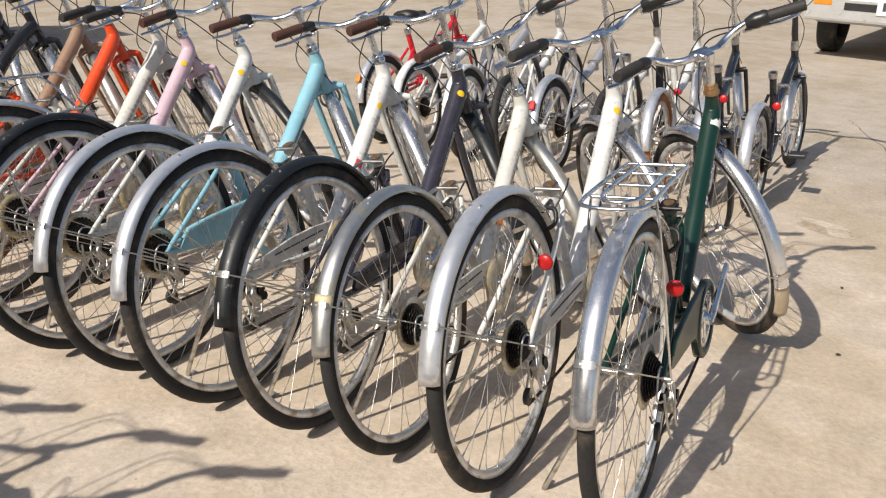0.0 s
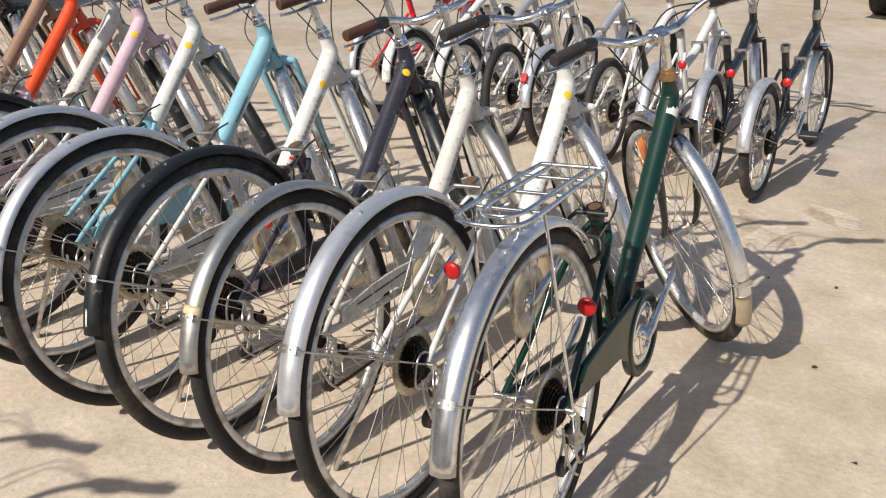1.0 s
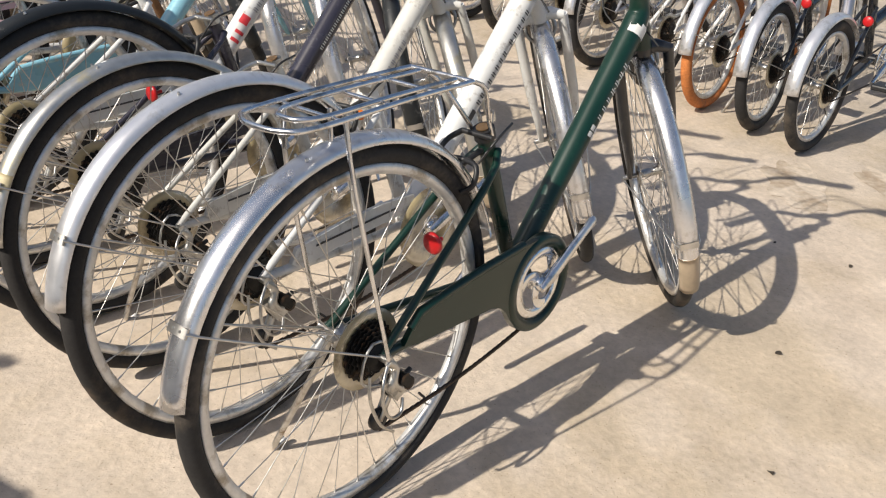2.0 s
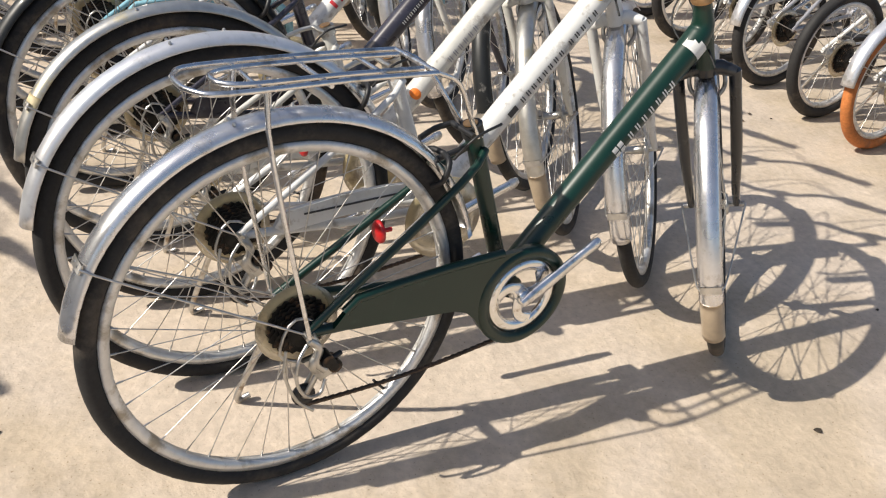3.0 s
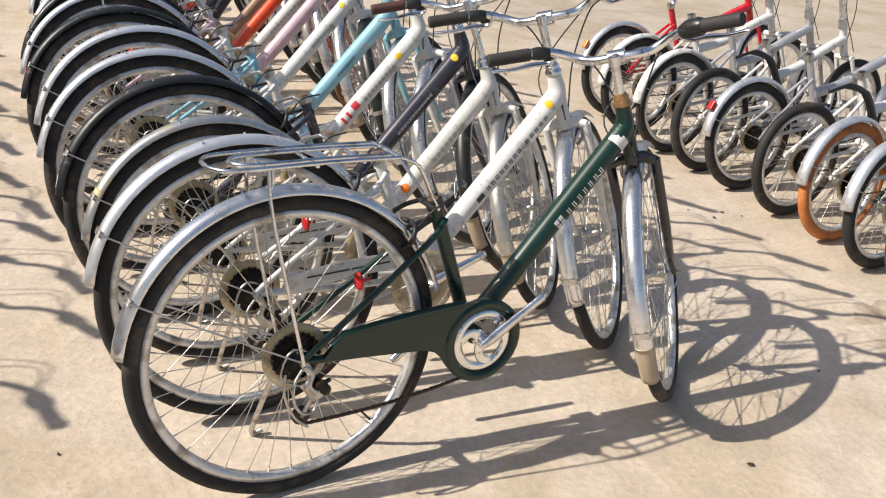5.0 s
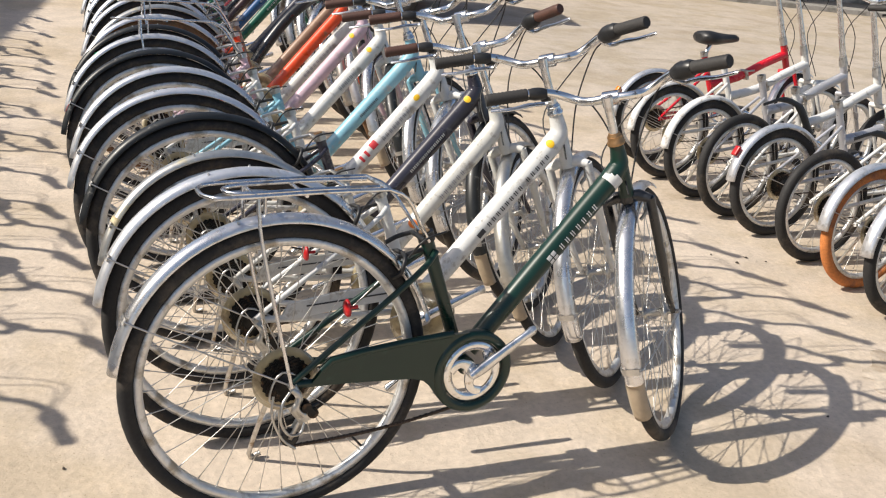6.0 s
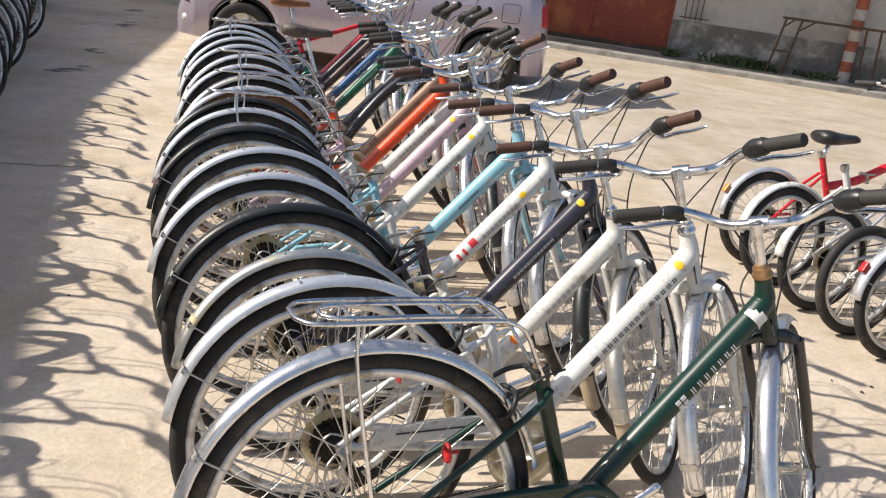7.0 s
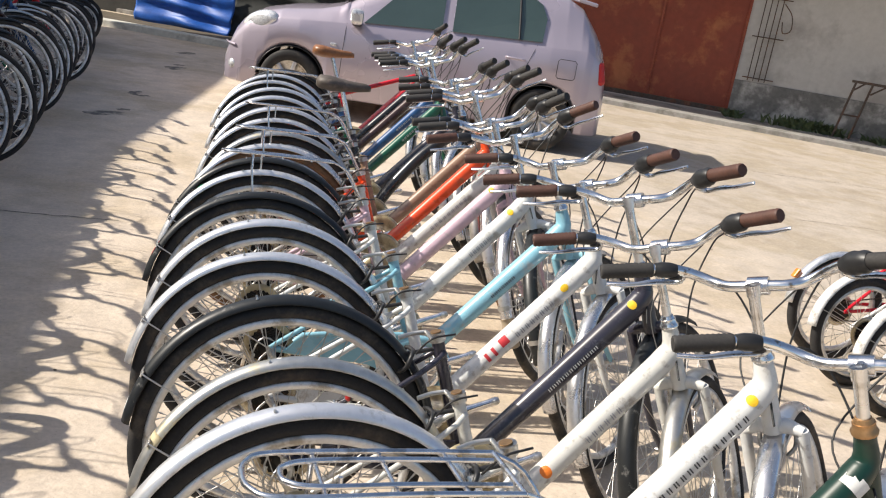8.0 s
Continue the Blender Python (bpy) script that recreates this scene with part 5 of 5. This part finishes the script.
def folds(x0, x1, z0, z1, y, amp, seed):
    def build(bm):
        rnd = random.Random(seed)
        n, m = 60, 14
        ph = [rnd.uniform(0, 6) for _ in range(6)]
        rows = []
        for j in range(m + 1):
            v = j / m
            row = []
            for i in range(n + 1):
                u = i / n
                o = amp * (math.sin(9 * v * 2 + 3 * u + ph[0]) * 0.6 + math.sin(21 * v + 9 * u + ph[1]) * 0.35 + math.sin(14 * u + 5 * v + ph[2]) * 0.4)
                row.append(bm.verts.new((x0 + (x1 - x0) * u, y + o - 0.12 * (1 - v) ** 2, z0 + (z1 - z0) * v + 0.03 * math.sin(8 * u + ph[3]) * v)))
            rows.append(row)
        back = [[bm.verts.new(v.co + Vector((0, 0.02, 0))) for v in r] for r in rows]
        rings_to_faces(bm, rows, False), rings_to_faces(bm, back, False)
        rings_to_faces(bm, [rows[0], back[0]], False), rings_to_faces(bm, [rows[-1], back[-1]], False)
        rings_to_faces(bm, [[r[0] for r in rows], [r[0] for r in back]], False), rings_to_faces(bm, [[r[-1] for r in rows], [r[-1] for r in back]], False)
        bmesh.ops.recalc_face_normals(bm, faces=bm.faces)
    return build


tagged(part("tarpaulin", folds(-1.0, 0.55, 0.07, 0.75, 1.0, 0.06, 3), BLUE_TARP, None, "", None, LM), "crumpled bright blue tarpaulin lying behind the kerb", "tarpaulin")
tagged(part("dark_cover", folds(0.5, 2.6, 0.07, 1.0, 1.1, 0.07, 5), DARKCLOTH, None, "", None, LM), "dark plastic sheet covering goods behind the kerb", "tarpaulin")
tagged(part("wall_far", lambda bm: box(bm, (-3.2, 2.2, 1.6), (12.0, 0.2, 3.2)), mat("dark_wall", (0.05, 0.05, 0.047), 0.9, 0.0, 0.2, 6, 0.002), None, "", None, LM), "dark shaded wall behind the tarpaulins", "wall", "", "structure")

# ---- cars ----
CAR_PAINT = mat("lilac_silver_paint", (0.45, 0.395, 0.465), 0.30, 0.30, 0.010, 6, 0.0, None, 0.5, 4, 0.8)
VAN_PAINT = mat("silver_grey_paint", (0.50, 0.50, 0.50), 0.32, 0.35, 0.04, 40, 0.0, None, 0.5, 4, 0.6)
CAR_GLASS = mat("tinted_glass", (0.055, 0.085, 0.08), 0.06, 0.0, 0.05, 5, 0.0, None, 0.5, 4, 1.0)
SEAM = mat("dark_seam", (0.02, 0.02, 0.022), 0.6)
LAMP = mat("headlamp_lens", (0.85, 0.86, 0.88), 0.15, 0.35, 0.15, 40, 0.0, (0.3, 0.3, 0.32), 0.4, 18, 1.0)


def curve_at(keys, x):
    for (a, p), (b, q) in zip(keys, keys[1:]):
        if a <= x <= b:
            t = (x - a) / (b - a)
            return p + (q - p) * t
    return keys[0][1] if x < keys[0][0] else keys[-1][1]


class Shell:
    """Outline of a car body: half width, belt, top and bottom along its length."""

    def __init__(self, top, half, belt, roof_half, axles, wheel_r, floor):
        self.top, self.half, self.belt, self.roof_half, self.axles, self.wheel_r, self.floor = top, half, belt, roof_half, axles, wheel_r, floor

    def bottom(self, x):
        z = self.floor
        for a in self.axles:
            d = abs(x - a)
            r = self.wheel_r + 0.045
            if d < r:
                z = max(z, self.wheel_r + math.sqrt(r * r - d * d))
        return z

    def section(self, x):
        w, t = curve_at(self.half, x), curve_at(self.top, x)
        b = min(curve_at(self.belt, x), t - 0.05)
        z0 = min(self.bottom(x), b - 0.12)
        wr = min(curve_at(self.roof_half, x), w * 0.93)
        zm = max(z0 + 0.04, min(0.55, b - 0.1))
        return [(0, z0), (w * 0.94, z0), (w * 0.985, z0 + 0.02), (w, zm), (w * 0.99, (zm + b) / 2 + 0.02), (w * 0.955, b - 0.012), (w * 0.945, b),
                (wr + (w * 0.945 - wr) * 0.45, b + (t - b) * 0.5), (wr, t - 0.055 if t - b > 0.2 else t - 0.02), (wr * 0.86, t - 0.012), (wr * 0.5, t + 0.006), (0, t + 0.012)]

    def side(self, x, f):
        """A point on the side window's plane, f from the belt to the roof."""
        s = self.section(x)
        a, m, c = Vector((x, *s[6])), Vector((x, *s[7])), Vector((x, *s[8]))
        return a.lerp(m, f * 2) if f < 0.5 else m.lerp(c, f * 2 - 1)

    def body(self, bm, x0, x1, n=110):
        rings = []
        for i in range(n + 1):
            x = x0 + (x1 - x0) * i / n
            s = self.section(x)
            rings.append([bm.verts.new((x, y, z)) for y, z in s] + [bm.verts.new((x, -y, z)) for y, z in reversed(s[1:-1])])
        rings_to_faces(bm, rings)
        bm.faces.new(rings[0]), bm.faces.new(list(reversed(rings[-1])))
        bmesh.ops.recalc_face_normals(bm, faces=bm.faces)


def side_pane(shell, pts, sign):
    def build(bm):
        vs = []
        for x, f in pts:
            p = shell.side(x, f)
            vs.append(bm.verts.new((p.x, sign * (p.y + 0.016), p.z + 0.002)))
        f = bm.faces.new(vs)
        r = bmesh.ops.extrude_face_region(bm, geom=[f])
        for v in r["geom"]:
            if isinstance(v, bmesh.types.BMVert):
                v.co.y -= sign * 0.02
        bmesh.ops.recalc_face_normals(bm, faces=bm.faces)
    return build


def car_wheel(parent, x, y, r):
    sg = 1 if y > 0 else -1
    w = part("wheel", lambda bm: lathe(bm, [(r * 0.66, -0.085), (r * 0.95, -0.09), (r, -0.07), (r, 0.07), (r * 0.95, 0.09), (r * 0.66, 0.085)], seg=40), RUBBER, parent, "", ("cw", r), Matrix.Translation((x, y, r)))
    part("hub_disc", lambda bm: lathe(bm, [(0.0, sg * 0.055), (r * 0.55, sg * 0.05), (r * 0.64, sg * 0.08), (r * 0.67, sg * 0.085)], seg=32, closed=False), DULL, w, "", ("cd", r, sg))
    for j in range(7):
        part("spoke", lambda bm: tube(bm, (polar((0, 0), 0.02, 360 / 7 * j, sg * 0.078), polar((0, 0), r * 0.64, 360 / 7 * j, sg * 0.086)), 0.022, 6, flat=0.4), P_SILVER, w, "", ("cs", r, sg, j))


hatch = Shell(top=[(-0.61, 0.62), (-0.59, 0.80), (-0.54, 0.98), (-0.44, 1.16), (-0.28, 1.36), (-0.12, 1.435), (0.3, 1.50), (0.9, 1.515), (1.3, 1.48), (1.55, 1.39), (2.05, 1.06), (2.25, 1.005), (2.6, 0.955), (2.84, 0.895), (2.98, 0.815), (3.08, 0.70), (3.14, 0.58), (3.17, 0.50)],
              half=[(-0.61, 0.60), (-0.56, 0.72), (-0.42, 0.80), (0.0, 0.83), (2.4, 0.832), (2.7, 0.80), (2.95, 0.72), (3.08, 0.62), (3.14, 0.53), (3.17, 0.44)],
              belt=[(-0.61, 0.55), (-0.5, 0.90), (-0.35, 1.00), (0.0, 0.985), (1.0, 0.945), (2.1, 0.905), (2.6, 0.865), (2.9, 0.78), (3.05, 0.64), (3.17, 0.42)],
              roof_half=[(-0.6, 0.55), (0.0, 0.57), (1.3, 0.58), (2.0, 0.68), (2.6, 0.66), (3.0, 0.5), (3.17, 0.3)], axles=(0.0, 2.45), wheel_r=0.295, floor=0.20)
car = tagged(new("hatchback_car"), "small lilac silver five-door hatchback car, parked", "car")
car.matrix_basis = pose(3.10, 7.60, 0, 0, 0, 164.3) @ Matrix.Diagonal((0.955, 0.97, 0.97, 1))
part("body", lambda bm: hatch.body(bm, -0.61, 3.17, 320), CAR_PAINT, car)
for s in (1, -1):
    part("window", side_pane(hatch, [(1.06, 0.06), (1.06, 0.93), (1.30, 0.90), (1.52, 0.66), (1.80, 0.06)], s), CAR_GLASS, car)
    part("window", side_pane(hatch, [(0.10, 0.06), (0.08, 0.50), (0.14, 0.80), (0.28, 0.94), (0.96, 0.93), (0.96, 0.06)], s), CAR_GLASS, car)
    part("window_pillar", lambda bm: tube(bm, [Vector((p.x, s * (p.y + 0.020), p.z)) for p in (hatch.side(0.32, 0.06), hatch.side(0.34, 0.5), hatch.side(0.36, 0.92))], 0.011, 6), SEAM, car)
    for xs in ((1.96, 1.98, 1.96), (1.01, 1.01, 1.01), (0.14, 0.40, 0.42)):
        def seam(bm, xs=xs):
            pts = []
            for j in range(13):
                f = j / 12
                x = xs[0] + (xs[1] - xs[0]) * f
                q = hatch.section(x)
                z = q[6][1] - (q[6][1] - 0.30) * f
                prof = sorted(((zz, yy) for yy, zz in q[2:7]))
                pts.append(Vector((x, s * (curve_at(prof, z) - 0.0005), z)))
            tube(bm, pts, 0.0035, 4)
        part("door_seam", seam, SEAM, car)
    def handle(bm, hx):
        y = curve_at(hatch.half, hx) * 0.99 + 0.006
        tube(bm, smooth_pts(((hx - 0.09, s * (y - 0.012), 0.83), (hx - 0.06, s * (y + 0.018), 0.832), (hx + 0.06, s * (y + 0.018), 0.836), (hx + 0.09, s * (y - 0.012), 0.836)), 4), 0.011, 8)
    for hx in (0.33, 1.18):
        part("door_handle", lambda bm: handle(bm, hx), CAR_PAINT, car)
    mir = part("wing_mirror", lambda bm: (box(bm, (1.86, s * 0.92, 0.99), (0.12, 0.21, 0.14), pose(0, 0, 0, 0, 0, s * 8), 0.035)), mat("satin_silver", (0.66, 0.66, 0.68), 0.25, 0.5, 0.03, 40, 0.0, None, 0.5, 4, 0.6), car)
    part("mirror_foot", lambda bm: box(bm, (1.86, s * 0.82, 0.925), (0.09, 0.10, 0.05), None, 0.015), BLACK, mir)
    lamp = part("headlight", lambda bm: (bmesh.ops.create_uvsphere(bm, u_segments=20, v_segments=12, radius=1.0), [setattr(f, "smooth", True) for f in bm.faces]), LAMP, car, "clear headlight glass", None, Matrix.Translation((2.80, s * 0.655, 0.790)) @ pose(0, 0, 0, 0, 20, -s * 30) @ Matrix.Diagonal((0.225, 0.085, 0.105, 1)))
    part("tail_light", lambda bm: box(bm, (0, 0, 0), (0.08, 0.09, 0.22), None, 0.03), RED_LENS, car, "red rear light", None, Matrix.Translation((-0.515, s * 0.70, 0.80)) @ pose(0, 0, 0, 0, 14, -s * 32))
    for ax in (0.0, 2.45):
        part("wheel_arch", lambda bm: lathe(bm, [(0.325, s * 0.805), (0.335, s * 0.805), (0.335, s * 0.60), (0.325, s * 0.60)], (ax, 0, 0.295), 24, True, 0.1, math.pi - 0.1), BLACK, car)
    for ax in (0.0, 2.45):
        car_wheel(car, ax, s * 0.735, 0.295)
part("fuel_lid_seam", lambda bm: tube(bm, [Vector((-0.17 + dx, 0.822, 0.80 + dz)) for dx, dz in ((-0.09, -0.07), (-0.07, -0.09), (0.07, -0.09), (0.09, -0.07), (0.09, 0.07), (0.07, 0.09), (-0.07, 0.09), (-0.09, 0.07))], 0.003, 4, True), SEAM, car)
part("windscreen", lambda bm: [bm.faces.new([bm.verts.new(v) for v in q]) for q in ([(1.56, -0.52, 1.402), (1.56, 0.52, 1.402), (2.02, 0.62, 1.098), (2.02, -0.62, 1.098)], [(1.56, -0.52, 1.39), (2.02, -0.62, 1.086), (2.02, 0.62, 1.086), (1.56, 0.52, 1.39)])], CAR_GLASS, car)
part("rear_spoiler", lambda bm: box(bm, (-0.30, 0, 1.425), (0.20, 1.02, 0.035), pose(0, 0, 0, 0, -8, 0), 0.012), CAR_PAINT, car)
part("bumper_crease", lambda bm: tube(bm, smooth_pts([(3.02, 0.68, 0.545), (3.10, 0.60, 0.55), (3.16, 0.45, 0.55)], 4), 0.012, 6), CAR_PAINT, car)
part("side_repeater", lambda bm: box(bm, (2.06, 0.826, 0.70), (0.06, 0.012, 0.028), None, 0.005), LAMP, car)
part("fog_light", lambda bm: lathe(bm, [(0.0, 0.0), (0.045, -0.005), (0.05, -0.03)], (0, 0, 0), 16, closed=False), LAMP, car, "", None, Matrix.Translation((3.06, 0.64, 0.36)) @ pose(0, 0, 0, 0, 0, -38))
part("under_tray", lambda bm: box(bm, (1.25, 0, 0.30), (3.2, 1.30, 0.16)), BLACK, car)

# pick-up van at the yard's far side
pick = Shell(top=[(-0.9, 0.9), (-0.85, 1.1), (0.6, 1.12), (0.75, 1.55), (0.95, 1.66), (1.9, 1.66), (2.2, 1.5), (2.75, 1.08), (3.3, 0.99), (3.5, 0.93), (3.58, 0.80)],
             half=[(-0.9, 0.80), (3.2, 0.83), (3.45, 0.80), (3.58, 0.76)], belt=[(-0.9, 0.85), (0.7, 1.02), (2.7, 1.0), (3.58, 0.75)], roof_half=[(-0.9, 0.7), (0.9, 0.62), (2.2, 0.64), (3.3, 0.70), (3.58, 0.7)], axles=(0.0, 2.85), wheel_r=0.33, floor=0.36)
van = tagged(new("pickup_truck"), "silver grey pick-up truck with an amber indicator, parked", "truck")
VAN_YAW = 171.0
van.matrix_basis = Matrix.Translation((7.85, 0.70, 0)) @ pose(0, 0, 0, 0, 0, VAN_YAW) @ Matrix.Translation((-3.62, 0.83, 0))
part("body", lambda bm: pick.body(bm, -0.9, 3.58, 90), VAN_PAINT, van)
bump = part("front_bumper", lambda bm: box(bm, (3.60, 0, 0.50), (0.16, 1.66, 0.24), None, 0.03), VAN_PAINT, van)
part("bumper_slot", lambda bm: box(bm, (3.682, 0.28, 0.53), (0.012, 0.36, 0.07), None, 0.004), BLACK, bump)
part("bumper_slot", lambda bm: box(bm, (3.682, -0.28, 0.53), (0.012, 0.36, 0.07), None, 0.004), BLACK, bump)
for s in (1, -1):
    part("indicator", lambda bm: box(bm, (3.675, s * 0.66, 0.56), (0.022, 0.17, 0.065), None, 0.008), AMBER_LENS, bump, "amber indicator lamp")
    part("headlight", lambda bm: box(bm, (3.56, s * 0.60, 0.76), (0.06, 0.32, 0.14), None, 0.015), LAMP, van)
    part("window", side_pane(pick, [(0.98, 0.08), (1.02, 0.9), (2.02, 0.88), (2.55, 0.08)], s), CAR_GLASS, van)
    for ax in (0.0, 2.85):
        car_wheel(van, ax, s * 0.72, 0.33)
part("grille", lambda bm: box(bm, (3.58, 0, 0.76), (0.05, 0.82, 0.13), None, 0.01), BLACK, van)
plate = part("number_plate", lambda bm: box(bm, (3.69, 0, 0.545), (0.012, 0.34, 0.15), None, 0.003), WHITE_MARK, van, "white number plate with plain dark bars")
for j in range(4):
    part("bar", lambda bm: box(bm, (3.698, 0.105 - 0.07 * j, 0.55), (0.004, 0.03, 0.075)), BLACK_MARK, plate)
